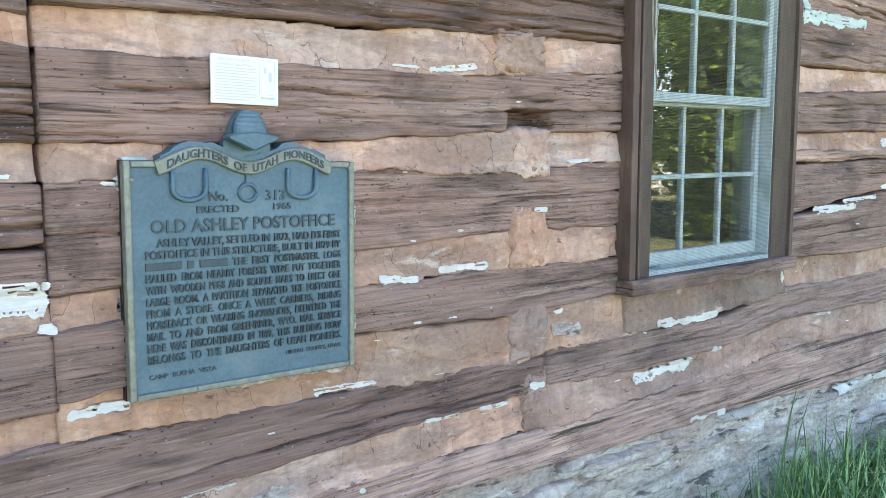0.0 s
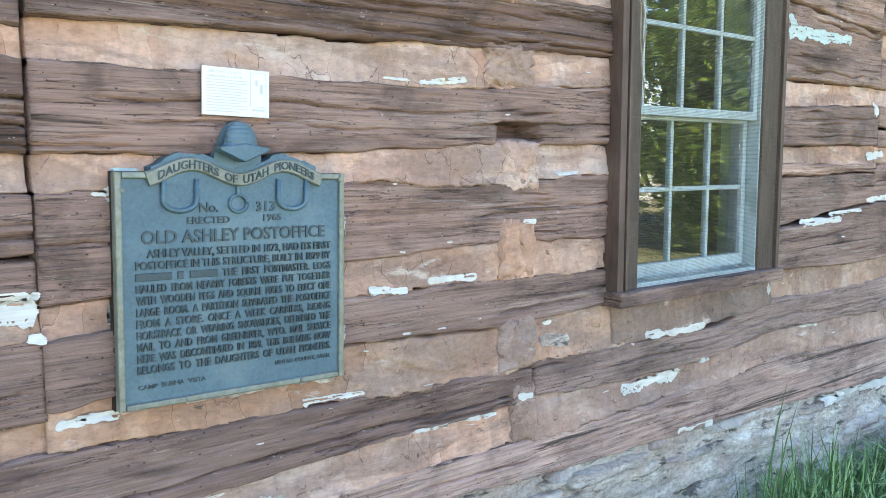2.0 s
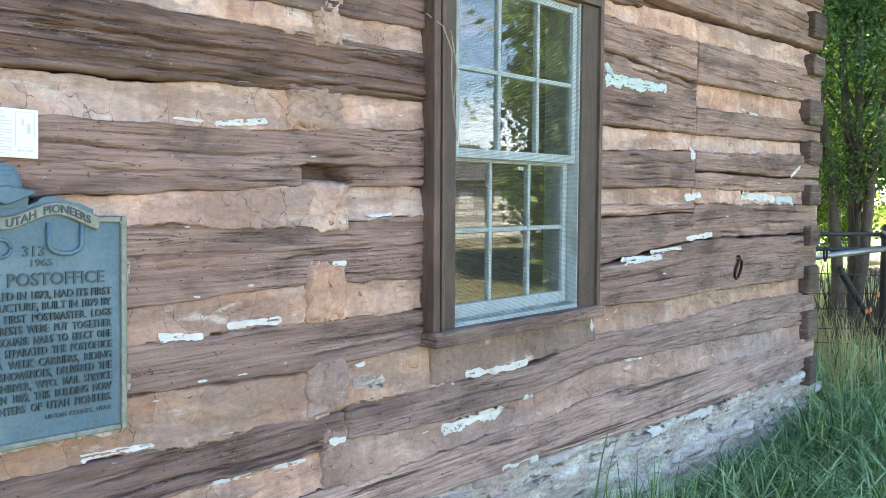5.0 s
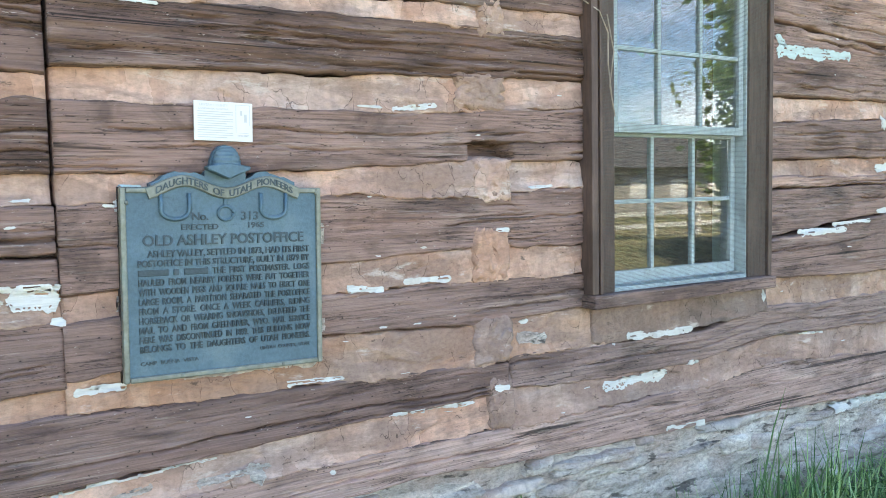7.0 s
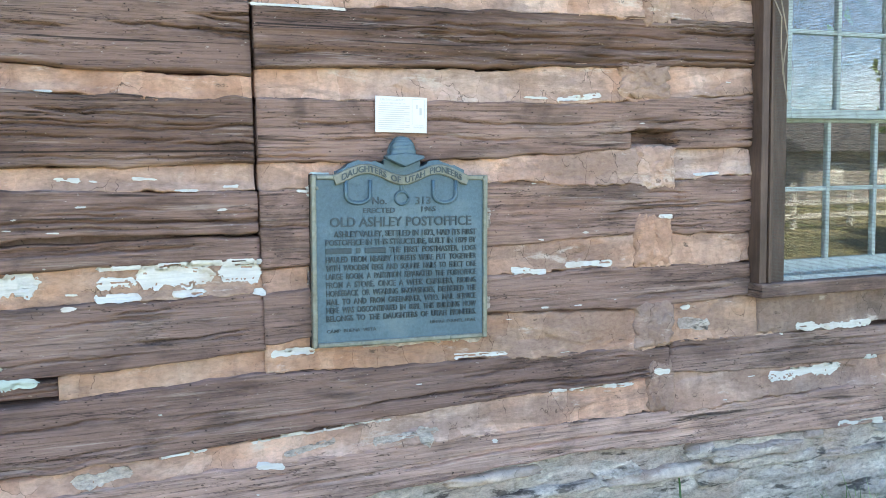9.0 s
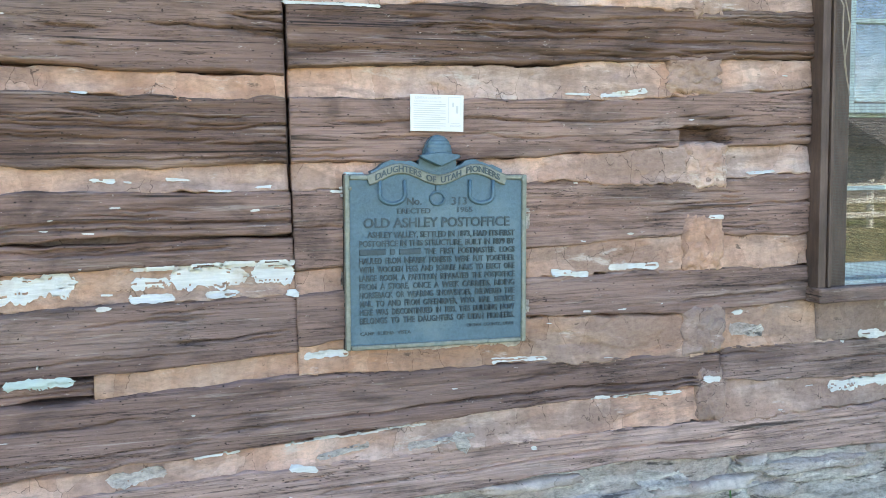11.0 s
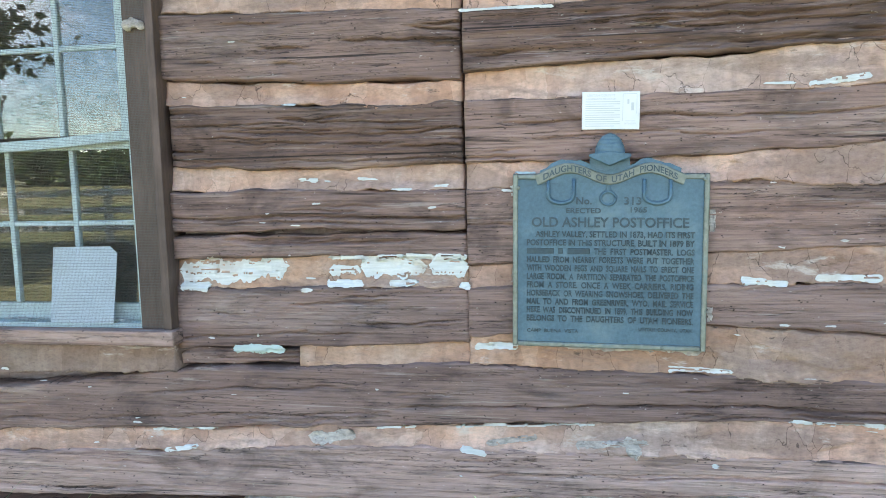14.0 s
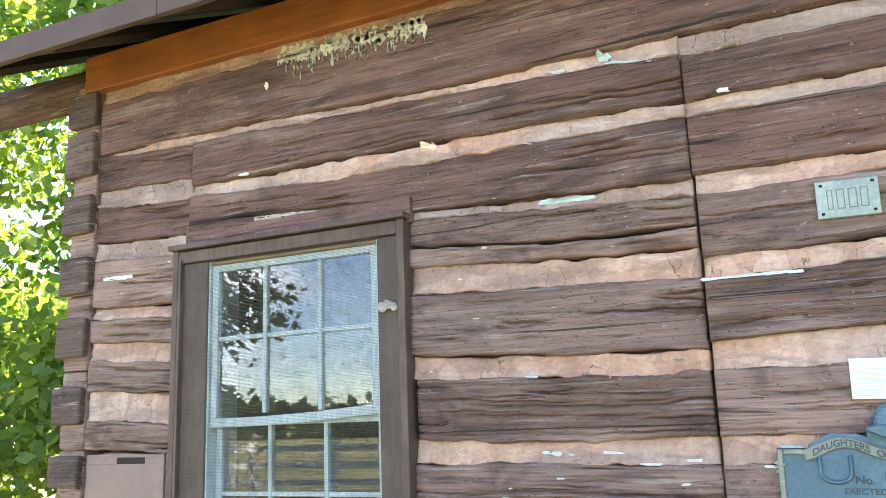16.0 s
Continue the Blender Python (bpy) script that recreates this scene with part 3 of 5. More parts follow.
# the long low logs
log(L0, 1.36, (L0, 0.69, -1.8, 0.708, -1.2, 0.785, -0.67, 0.804, -0.15, 0.825, 0.06, 0.814, 0.58, 0.807, 1.36, 0.78),
    (L0, 0.50, -2.05, 0.526, -1.56, 0.547, -0.89, 0.577, -0.15, 0.61, 0.3, 0.632, 0.7, 0.65, 1.36, 0.66), MID_LOG, 0.008, 14)
log(1.37, R1, (1.37, 0.80, 1.8, 0.796, 2.44, 0.779, 2.9, 0.855, 3.3, 0.83, 3.9, 0.84, 4.5, 0.86, 5.2, 0.835, R1, 0.82),
    (1.37, 0.672, 1.95, 0.641, 2.4, 0.64, 2.9, 0.70, 3.4, 0.689, 4.74, 0.631, R1, 0.58), LOW_LOG, 0.004, 12)
chink(L0, 1.36, (L0, 0.50, -2.05, 0.526, -1.56, 0.547, -0.89, 0.577, -0.15, 0.605, 0.3, 0.629, 0.7, 0.65, 1.36, 0.66),
      (L0, 0.42, -1.22, 0.484, -0.68, 0.521, 0.0, 0.53, 0.7, 0.535, 1.36, 0.53), PINK, 0.008)
chink(1.36, R1, (1.37, 0.672, 1.95, 0.641, 2.4, 0.64, 2.9, 0.70, 3.4, 0.689, 4.74, 0.631, R1, 0.58), (1.37, 0.53, 2.44, 0.53, 2.9, 0.575, 3.83, 0.52, 4.74, 0.497, R1, 0.46), GREY_DAUB, 0.006)
log(L0, R1, (L0, 0.42, -1.22, 0.484, -0.68, 0.521, 0.0, 0.53, 0.9, 0.532, 2.44, 0.53, 2.9, 0.575, 3.83, 0.522, 4.74, 0.498, R1, 0.46), (L0, 0.25, -0.5, 0.33, 0.9, 0.41, 1.35, 0.385, 1.94, 0.365, 2.66, 0.347, 3.43, 0.30, 4.25, 0.272, R1, 0.265), LOW_LOG, 0.004, 14)
chink(-1.0, R1, (-1.0, 0.30, 0.9, 0.405, 1.35, 0.385, 1.94, 0.365, 2.66, 0.347, 3.43, 0.30, 4.25, 0.272, R1, 0.265), (-1.0, -0.15, R1, -0.15), LIME, 0.018, 2.2)
log(L0, -0.2, (L0, 0.22, -0.2, 0.30), (L0, 0.03, -0.2, 0.08), LOG_WOOD, 0.0, 5)
# between the seam and the right window
M0, M1 = S + 0.012, JL
log(M0, M1, (M0, 2.26, 0.66, 2.263, M1, 2.27), (M0, 2.05, 0.22, 2.05, 0.63, 2.065, M1, 2.09), MID_LOG, 0.004, 6)
chink(M0, M1, (M0, 2.32, 0.66, 2.327, M1, 2.33), (M0, 2.255, 0.66, 2.263, M1, 2.27), PINK)
chink(M0, M1, (M0, 2.045, 0.63, 2.062, M1, 2.09), (M0, 1.976, 0.4, 1.998, 1.15, 2.007, M1, 2.011), PINK, 0.006)
log(M0, M1, (M0, 1.976, 0.4, 1.998, 1.15, 2.007, M1, 2.011), (M0, 1.783, 0.39, 1.80, 0.92, 1.816, M1, 1.844), DARK_LOG, 0.008, 11, 1.8)
chink(M0, M1, (M0, 1.783, 0.39, 1.80, 0.92, 1.816, M1, 1.844), (M0, 1.689, 0.2, 1.695, 0.92, 1.693, M1, 1.736), PINK, 0.008)
log(M0, M1, (M0, 1.689, 0.2, 1.695, 0.92, 1.693, M1, 1.736), (M0, 1.486, 0.59, 1.495, 1.22, 1.527, M1, 1.528), LOG_WOOD, 0.006, 7)
chink(M0, M1, (M0, 1.486, 0.59, 1.495, 1.22, 1.533, M1, 1.525), (M0, 1.41, 0.61, 1.427, 1.22, 1.402, M1, 1.437), PINK, 0.012, 1.6)
log(M0, M1, (M0, 1.41, 0.61, 1.427, 1.22, 1.40, M1, 1.437), (M0, 1.152, 0.2, 1.175, 0.61, 1.19, 1.2, 1.21, M1, 1.20), LOG_WOOD, 0.006, 7)
chink(M0, M1, (M0, 1.152, 0.2, 1.175, 0.61, 1.19, 1.2, 1.21, M1, 1.20), (M0, 1.08, 0.61, 1.096, 1.2, 1.095, M1, 1.088), TAN, 0.006)
log(M0, M1, (M0, 1.08, 0.61, 1.096, 1.2, 1.095, M1, 1.088), (M0, 0.914, 0.6, 0.962, 1.2, 0.93, M1, 0.941), LOG_WOOD, 0.006, 6)
chink(M0, 1.24, (M0, 0.914, 0.6, 0.962, 1.24, 0.93), (M0, 0.825, 0.06, 0.814, 0.58, 0.807, 1.24, 0.776), RUST, 0.002)
chink(1.24, 1.9, (1.24, 0.93, M1, 0.941, 1.9, 0.945), (1.24, 0.776, 1.4, 0.80, 1.9, 0.79), RUST, 0.012)
# lumps of clay stuck over the logs
for x, z, w, h, m in ((1.30, 1.455, 0.10, 0.085, PINK), (1.29, 1.19, 0.10, 0.11, TAN), (1.30, 0.87, 0.10, 0.10, GREY_DAUB), (1.25, 1.775, 0.13, 0.075, TAN), (1.30, 2.06, 0.07, 0.09, TAN), (1.33, 0.63, 0.07, 0.11, GREY_DAUB)):
    seed_count[0] += 1
    u, v = np.meshgrid(np.linspace(-1, 1, 26), np.linspace(-1, 1, 26), indexing="ij")
    r = np.maximum(np.abs(u), np.abs(v))
    X = x + 0.88 * w * (u + 0.10 * fbm(v * 4.3, u * 1.6, seed_count[0], 5))
    Z = z + DATUM + 0.94 * h * (v + 0.13 * fbm(u * 4.3 + 9, v * 1.6, seed_count[0], 5))
    Y = FACE - 0.008 + 0.006 * fbm(u * 4, v * 4, seed_count[0], 4) + 0.016 * r ** 8
    keep_relief(X, Y, Z)
    grid_skin("clay_patch", X, Y, Z, FACE + 0.06, m)
# right of the right window
B, Q = JR + 0.005, 3.875
chink(B, R1, (B, 2.45, Q, 2.475, R1, 2.53), (B, 2.342, Q, 2.355, R1, 2.404), PINK)
log(B, Q, (B, 2.342, Q, 2.355), (B, 2.19, Q, 2.13), LOG_WOOD, 0.004, 3)
log(B, Q, (B, 2.18, Q, 2.12), (B, 1.838, Q, 1.849), LOG_WOOD, 0.006, 5)
chink(B, Q, (B, 1.838, Q, 1.849), (B, 1.712, Q, 1.76), PINK)
log(B, Q, (B, 1.712, Q, 1.76), (B, 1.537, Q, 1.555), LOG_WOOD, 0.004, 4)
chink(B, Q, (B, 1.537, Q, 1.555), (B, 1.462, Q, 1.465), TAN)
log(B, Q, (B, 1.462, Q, 1.465), (B, 1.405, Q, 1.418), LOG_WOOD, 0.004, 1)
C0 = Q + 0.01
log(C0, R1, (Q, 2.355, R1, 2.404), (Q, 2.124, R1, 2.182), LOG_WOOD, 0.006, 5)
chink(C0, R1, (Q, 2.124, R1, 2.182), (Q, 1.996, R1, 2.04), TAN, 0.024)
log(C0, R1, (Q, 1.996, R1, 2.04), (Q, 1.842, R1, 1.898), LOG_WOOD, 0.004, 4)
chink(C0, R1, (Q, 1.842, R1, 1.898), (Q, 1.755, R1, 1.808), PINK, 0.022)
log(C0, R1, (Q, 1.755, R1, 1.808), (Q, 1.652, R1, 1.635), LOG_WOOD, 0.004, 2)
log(C0, R1, (Q, 1.642, R1, 1.625), (Q, 1.546, R1, 1.53), LOG_WOOD, 0.0, 2)
chink(C0, R1, (Q, 1.546, R1, 1.53), (Q, 1.465, R1, 1.455), PINK)
log(B, R1, (B, 1.398, Q, 1.412, Q + 0.02, 1.463, R1, 1.455), (B, 1.17, 3.1, 1.19, 3.9, 1.268, R1, 1.245), LOG_WOOD, 0.004, 7)
log(B, R1, (B, 1.16, 3.1, 1.18, 3.9, 1.258, R1, 1.235), (B, 0.973, 3.47, 0.954, 4.53, 0.95, R1, 0.915), LOG_WOOD, 0.006, 7)
chink(B, R1, (B, 0.973, 3.47, 0.954, 4.53, 0.95, R1, 0.915), (B, 0.855, 3.3, 0.83, 3.9, 0.84, 4.5, 0.86, R1, 0.82), RUST, 0.018, 1.6)
# boards that fill the wall under the sills and over the left window
chink(1.78, 2.87, (1.78, 0.955, 2.87, 0.955), (1.78, 0.80, 2.2, 0.79, 2.87, 0.84), PANEL_DAUB, -0.006, 1.4)
chink(-2.30, -1.225, (-2.30, 0.89, -1.225, 0.89), (-2.30, 0.74, -1.225, 0.785), PANEL_DAUB, -0.004, 1.0)
part("lintel_board", box(-2.28, -1.19, FACE - 0.022, FACE + 0.1, 2.30 + DATUM, 2.40 + DATUM, 0.004), UPPER_LOG, wall)
part("lintel_board", box(1.75, 2.90, FACE - 0.012, FACE + 0.1, 2.42 + DATUM, 2.50 + DATUM, 0.004), UPPER_LOG, wall)
footing = tagged(part("footing", box(-2.9, R1 + 0.1, FACE - 0.02, FACE + 0.25, -0.3, 0.12, 0.02), FOOTING), "rough grey concrete footing under the logs", "footing", kind="structure")

# rough stones and mortar lumps under the lowest log
rng = np.random.RandomState(77)
sill_x, sill_z = (-1.0, 0.9, 1.35, 1.94, 2.66, 3.43, 4.25, R1), (0.30, 0.405, 0.385, 0.365, 0.347, 0.30, 0.272, 0.265)
for course in range(5):
    x = 0.35 + 0.1 * rng.rand()
    while x < R1 - 0.12:
        w = rng.uniform(0.09, 0.55)
        top = float(np.interp(x + w / 2, sill_x, sill_z)) + DATUM - 0.008 - course * 0.085 + rng.uniform(-0.03, 0.014)
        hgt = rng.uniform(0.03, 0.085)
        if rng.rand() < 0.6:
            n_, m_ = max(8, int(w / 0.015)), 9
            u, v = np.meshgrid(np.linspace(-1, 1, n_), np.linspace(-1, 1, m_), indexing="ij")
            sd = int(rng.randint(1000))
            r = np.maximum(np.abs(u), np.abs(v))
            X = x + w / 2 + w / 2 * u * (1 + 0.14 * fbm(u * 2, v * 2.5, sd))
            Z = top - hgt / 2 + hgt / 2 * v * (1 + 0.16 * fbm(u * w * 12, v, sd + 1)) * (1 - 0.2 * np.abs(u) ** 5) + 0.008 * vnoise(u * w * 6, u * 0, sd)
            Y = FACE - rng.uniform(-0.006, 0.02) + 0.02 * r ** 4 + 0.009 * fbm(X * 14, Z * 22, sd + 2, 4)
            keep_relief(X, Y, Z)
            grid_skin("stone", X, Y, Z, FACE + 0.04, (LIME, LIME, LIME, PALE_MORTAR)[rng.randint(4)])
        x += w + rng.uniform(0.0, 0.04)

# log ends at both corners
def log_end(x0, x1, z0, z1, out):
    b = box(x0, x1, FACE - out, FACE + 0.14, z0 + DATUM, z1 + DATUM, 0.012)
    bmesh.ops.subdivide_edges(b, edges=b.edges[:], cuts=2, use_grid_fill=True)
    for v in b.verts:
        v.co += 0.006 * noise.noise_vector(v.co * 9)
    part("log_end", b, BLOCK_WOOD, wall, "dark sawn end of a corner log")

for z0, z1, k in ((2.62, 2.79, 0), (2.36, 2.497, 0.01), (2.01, 2.18, -0.04), (1.745, 1.89, -0.01), (1.446, 1.592, 0.02), (1.161, 1.30, 0.04), (0.811, 1.015, 0.05), (0.49, 0.683, 0.06), (0.147, 0.344, 0.12)):
    log_end(5.54 + k, 5.775 + k * 0.3, z0, z1, 0.05)
for z0, z1 in ((3.0, 3.165), (2.75, 2.965), (2.47, 2.66), (2.19, 2.36), (1.90, 2.08), (1.60, 1.77), (1.33, 1.47), (1.03, 1.18), (0.72, 0.88), (0.4, 0.56)):
    log_end(-3.03, -2.85, z0, z1, 0.035)
for x0, x1 in ((-3.0, -2.85),):
    for k in range(10):
        b = box(x0, x1, FACE - 0.005, FACE + 0.16, 0.02 + 0.345 * k, 0.36 + 0.345 * k, 0.01)
        part("corner_log", b, LOG_WOOD, wall)

# the other walls, roof and inside
tagged(part("wall_side", box(5.62, 5.84, FACE + 0.11, 7.0, -0.3, 3.4, 0.01), LOG_WOOD), "log side wall of the cabin", "wall", kind="structure")
tagged(part("wall_gable", box(-3.0, -2.78, FACE + 0.23, 7.0, -0.3, 3.4, 0.01), LOG_WOOD), "log gable wall of the cabin", "wall", kind="structure")
tagged(part("wall_back", box(-2.79, 5.63, 6.8, 6.99, -0.3, 3.398, 0), ROOM), "rear wall of the unlit room, coloured near-black", "wall", kind="structure")
tagged(part("floor", box(-2.79, 5.63, FACE + 0.2, 6.81, 0.1, 0.2, 0), ROOM), "wooden floor of the unlit room, coloured near-black", "floor", kind="structure")
tagged(part("ceiling", box(-2.9, 5.7, FACE + 0.1, 6.9, 3.393, 3.5, 0), ROOM), "ceiling of the unlit room, coloured near-black", "ceiling", kind="structure")
eave = part("eave_board", box(-2.93, 5.7, FACE - 0.03, FACE + 0.06, 3.418, 3.60, 0.005), ORANGE)
tagged(eave, "orange stained board under the eaves", "board", kind="structure")
roof = empty("roof", (1.4, 2, 3.5), "pitched roof with brown metal edge and dark soffit", "roof", kind="structure")
FY, FZ = 1.56, 3.455     # the eave's edge
b = bmesh.new()
rise = 0.55
vs = [(-3.75, FY, FZ + 0.045), (6.4, FY, FZ + 0.045), (6.4, 4.5, FZ + 0.045 + rise * (4.5 - FY)), (-3.75, 4.5, FZ + 0.045 + rise * (4.5 - FY)), (-3.75, 7.4, FZ), (6.4, 7.4, FZ)]
lo = [b.verts.new(v) for v in vs]
hi = [b.verts.new((x, y, z + 0.03)) for x, y, z in vs]
for f in ((0, 1, 2, 3), (3, 2, 5, 4)):
    b.faces.new([hi[k] for k in f])
    b.faces.new([lo[k] for k in f[::-1]])
for e0, e1 in ((0, 1), (1, 2), (2, 5), (5, 4), (4, 3), (3, 0)):
    b.faces.new((lo[e0], lo[e1], hi[e1], hi[e0]))
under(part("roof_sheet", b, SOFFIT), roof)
for x0, x1 in ((-3.76, -2.05), (-2.045, 1.0), (1.005, 4.0), (4.005, 6.41)):
    under(part("fascia", box(x0, x1, FY - 0.03, FY, FZ - 0.05, FZ + 0.055, 0.004), FASCIA), roof)
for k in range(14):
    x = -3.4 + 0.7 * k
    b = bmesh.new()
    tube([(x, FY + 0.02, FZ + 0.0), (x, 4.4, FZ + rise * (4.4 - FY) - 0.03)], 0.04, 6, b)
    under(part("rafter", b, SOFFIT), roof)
b = tube([(-3.75, 2.12, 3.53), (-2.9, 2.12, 3.51)], [0.10, 0.095], 14)
under(part("purlin_end", b, UPPER_LOG, smooth=True), roof)


# ---- windows ----
def flat_box(x0, x1, y0, y1, z0, z1):
    return box(x0, x1, y0, y1, z0 + DATUM, z1 + DATUM, 0.0025)


def sash(win, x0, x1, z0, z1, y, muntins, row, bottom, sag=0.0):
    """A six-light sash: stiles and rails in one mesh, bars and panes under it."""
    b = bmesh.new()
    st, thick = 0.030, 0.036
    box(x0, x0 + st, y, y + thick, z0 + DATUM, z1 + DATUM, 0.002, b)
    box(x1 - st, x1, y, y + thick, z0 + DATUM, z1 + DATUM, 0.002, b)
    box(x0 + st, x1 - st, y - 0.002, y + thick - 0.004, z0 + DATUM, z0 + bottom + DATUM, 0.002, b)
    box(x0 + st, x1 - st, y + 0.001, y + thick - 0.004, z1 - 0.028 + DATUM, z1 + DATUM, 0.002, b)
    if sag:
        bmesh.ops.subdivide_edges(b, edges=[e for e in b.edges if abs(e.verts[0].co.x - e.verts[1].co.x) > 0.3], cuts=8)
        for v in b.verts:
            if v.co.z < z0 + bottom + DATUM + 0.01:
                u = (v.co.x - x0) / (x1 - x0)
                v.co.z += sag * (2 * u - 1) - 0.010 * math.sin(math.pi * u)
    s = part("sash", b, SASH, win, "pale blue painted sash with flaking paint")
    xs = [x0 + st, *muntins, x1 - st]
    zs = [z0 + bottom, row, z1 - 0.028]
    for m in muntins:
        part("glazing_bar", flat_box(m - 0.009, m + 0.009, y + 0.004, y + 0.030, zs[0], zs[2]), SASH, s)
    for i in range(3):
        part("glazing_bar", flat_box(xs[i] + 0.0095 * (i > 0), xs[i + 1] - 0.0095 * (i < 2), y + 0.005, y + 0.029, row - 0.009, row + 0.009), SASH, s)
        for k in range(2):
            p = part("pane", box(xs[i] + 0.001, xs[i + 1] - 0.001, y + 0.016, y + 0.0195, zs[k] + 0.008 * k + DATUM, zs[k + 1] - 0.008 * (1 - k) + DATUM, 0), GLASS, s)
            p.rotation_euler = (0, 0, 0)
            p.visible_shadow = False
    return s


def screen(win, x0, x1, z0, z1, y, pitch=0.0055):
    """Woven wire, each wire a thin strip."""
    q = []
    z0, z1 = z0 + DATUM, z1 + DATUM
    for z in np.arange(z0, z1, pitch):
        q.append([(x0, y, z), (x1, y, z), (x1, y - 0.0004, z + 0.0008), (x0, y - 0.0004, z + 0.0008)])
    for x in np.arange(x0, x1, pitch):
        q.append([(x, y + 0.001, z0), (x + 0.0005, y + 0.001, z0), (x + 0.0005, y + 0.001, z1), (x, y + 0.001, z1)])
    q = np.array(q).reshape(-1, 3)
    return arrays("insect_screen", q, np.arange(len(q)).reshape(-1, 4), SCREEN, win, "fine grey wire insect screen")


def window(name, label, xo, xi, zs, zt, sill, boards):
    """xo: outer edges; xi: inner opening; zs, zt: top of the sill, top of the opening; boards: widths of the thin outer strips."""
    w = empty(name, (0, 0, 0), label, "window", kind="structure")
    a, b = boards
    part("outer_strip", flat_box(xo[0], xo[0] + a, 1.945, 2.09, zs, zt + 0.06), TRIM, w)
    part("outer_strip", flat_box(xo[1] - b, xo[1], 1.948, 2.09, zs, zt + 0.06), TRIM, w)
    part("inner_strip", flat_box(xo[0] + a + 0.006, xo[0] + a + 0.020, 1.940, 2.08, zs, zt + 0.02), TRIM, w)
    part("jamb_board", flat_box(xo[0] + a + 0.021, xi[0], 1.962, 2.10, zs, zt), TRIM, w)
    part("jamb_board", flat_box(xi[1], xo[1] - b - 0.003, 1.962, 2.10, zs, zt), TRIM, w)
    part("header_board", flat_box(xo[0] + a + 0.001, xo[1] - b - 0.001, 1.948, 2.10, zt + 0.005, zt + 0.055), TRIM, w)
    part("drip_cap", flat_box(xo[0] - 0.012, xo[1] + 0.012, 1.925, 2.06, zt + 0.061, zt + 0.083), TRIM, w)
    part("window_sill", box(xo[0] + sill[0], xo[1] + sill[1], 1.922, 2.09, zs - 0.056 + DATUM, zs - 0.001 + DATUM, 0.006), LOG_WOOD, w, "weathered brown wooden sill")
    part("inner_sill", flat_box(xi[0], xi[1], 1.97, 2.16, zs - 0.0005, zs + 0.018), SASH, w)
    for x0, x1 in ((xi[0] + 0.0005, xi[0] + 0.009), (xi[1] - 0.009, xi[1] - 0.0005)):
        part("stop_bead", flat_box(x0, x1, 1.972, 2.16, zs + 0.019, zt), SASH, w)
    part("head_stop", flat_box(xi[0] + 0.010, xi[1] - 0.010, 1.975, 2.16, zt - 0.014, zt - 0.0005), YELLOWED, w, "yellowed bare wood at the head")
    screen(w, xo[0] + a + 0.024, xo[1] - b - 0.003, zs + 0.004, zt, 1.9545)
    return w


w1 = window("window_1", "double-hung window with pale blue sashes and brown trim", (1.737, 2.852), (1.872, 2.700), 1.002, 2.345, (-0.008, 0.002), (0.034, 0.026))
sash(w1, 1.884, 2.688, 1.645, 2.328, 1.985, (2.157, 2.412), 1.985, 0.036)
sash(w1, 1.884, 2.684, 1.022, 1.66, 2.024, (2.155, 2.410), 1.364, 0.055)
w2 = window("window_2", "double-hung window with sagging pale blue sash", (-2.315, -1.206), (-2.142, -1.328), 0.935, 2.25, (-0.02, 0.015), (0.028, 0.030))
sash(w2, -2.130, -1.340, 1.585, 2.234, 1.985, (-1.866, -1.604), 1.925, 0.036, 0.016)
sash(w2, -2.130, -1.340, 0.955, 1.60, 2.024, (-1.866, -1.604), 1.308, 0.06)
b = bmesh.new()
vs = [(-1.69, 1.964, 0.954), (-1.44, 1.964, 0.954), (-1.415, 1.976, 1.205), (-1.442, 1.976, 1.229), (-1.665, 1.976, 1.226)]
f0 = [b.verts.new((x, y, z + DATUM)) for x, y, z in vs]
f1 = [b.verts.new((x, y + 0.004, z + DATUM)) for x, y, z in vs]
b.faces.new(f0)
b.faces.new(f1[::-1])
for k in range(5):
    b.faces.new((f0[k], f1[k], f1[(k + 1) % 5], f0[(k + 1) % 5]))
tagged(part("paper_sheet", b, PAPER), "blank white card propped against a lower window pane", "card")

# crumbs of peeled paint and leaves on the sills
def debris(name, x0, x1, z, n, seed):
    rng = np.random.RandomState(seed)
    q = []
    for _ in range(n):
        c = np.array([rng.uniform(x0, x1), rng.uniform(1.972, 2.015), z + DATUM + 0.003])
        a, r = rng.uniform(0, 6.28), rng.uniform(0.004, 0.014)
        d, e = np.array([math.cos(a), math.sin(a), rng.uniform(-0.3, 0.5)]) * r, np.array([-math.sin(a), math.cos(a), rng.uniform(-0.3, 0.5)]) * r * 0.5
        q += [c - d - e, c + d - e, c + d + e, c - d + e]
    ob = arrays(name, np.array(q) + (0, 0, 0.004), np.arange(4 * n).reshape(-1, 4), WHITE)
    return tagged(ob, "loose flakes of peeled paint on a window sill", "debris", kind="stuff")


debris("paint_crumbs", 1.96, 2.72, 1.022, 150, 5)
debris("paint_crumbs", -2.14, -1.38, 0.955, 120, 6)


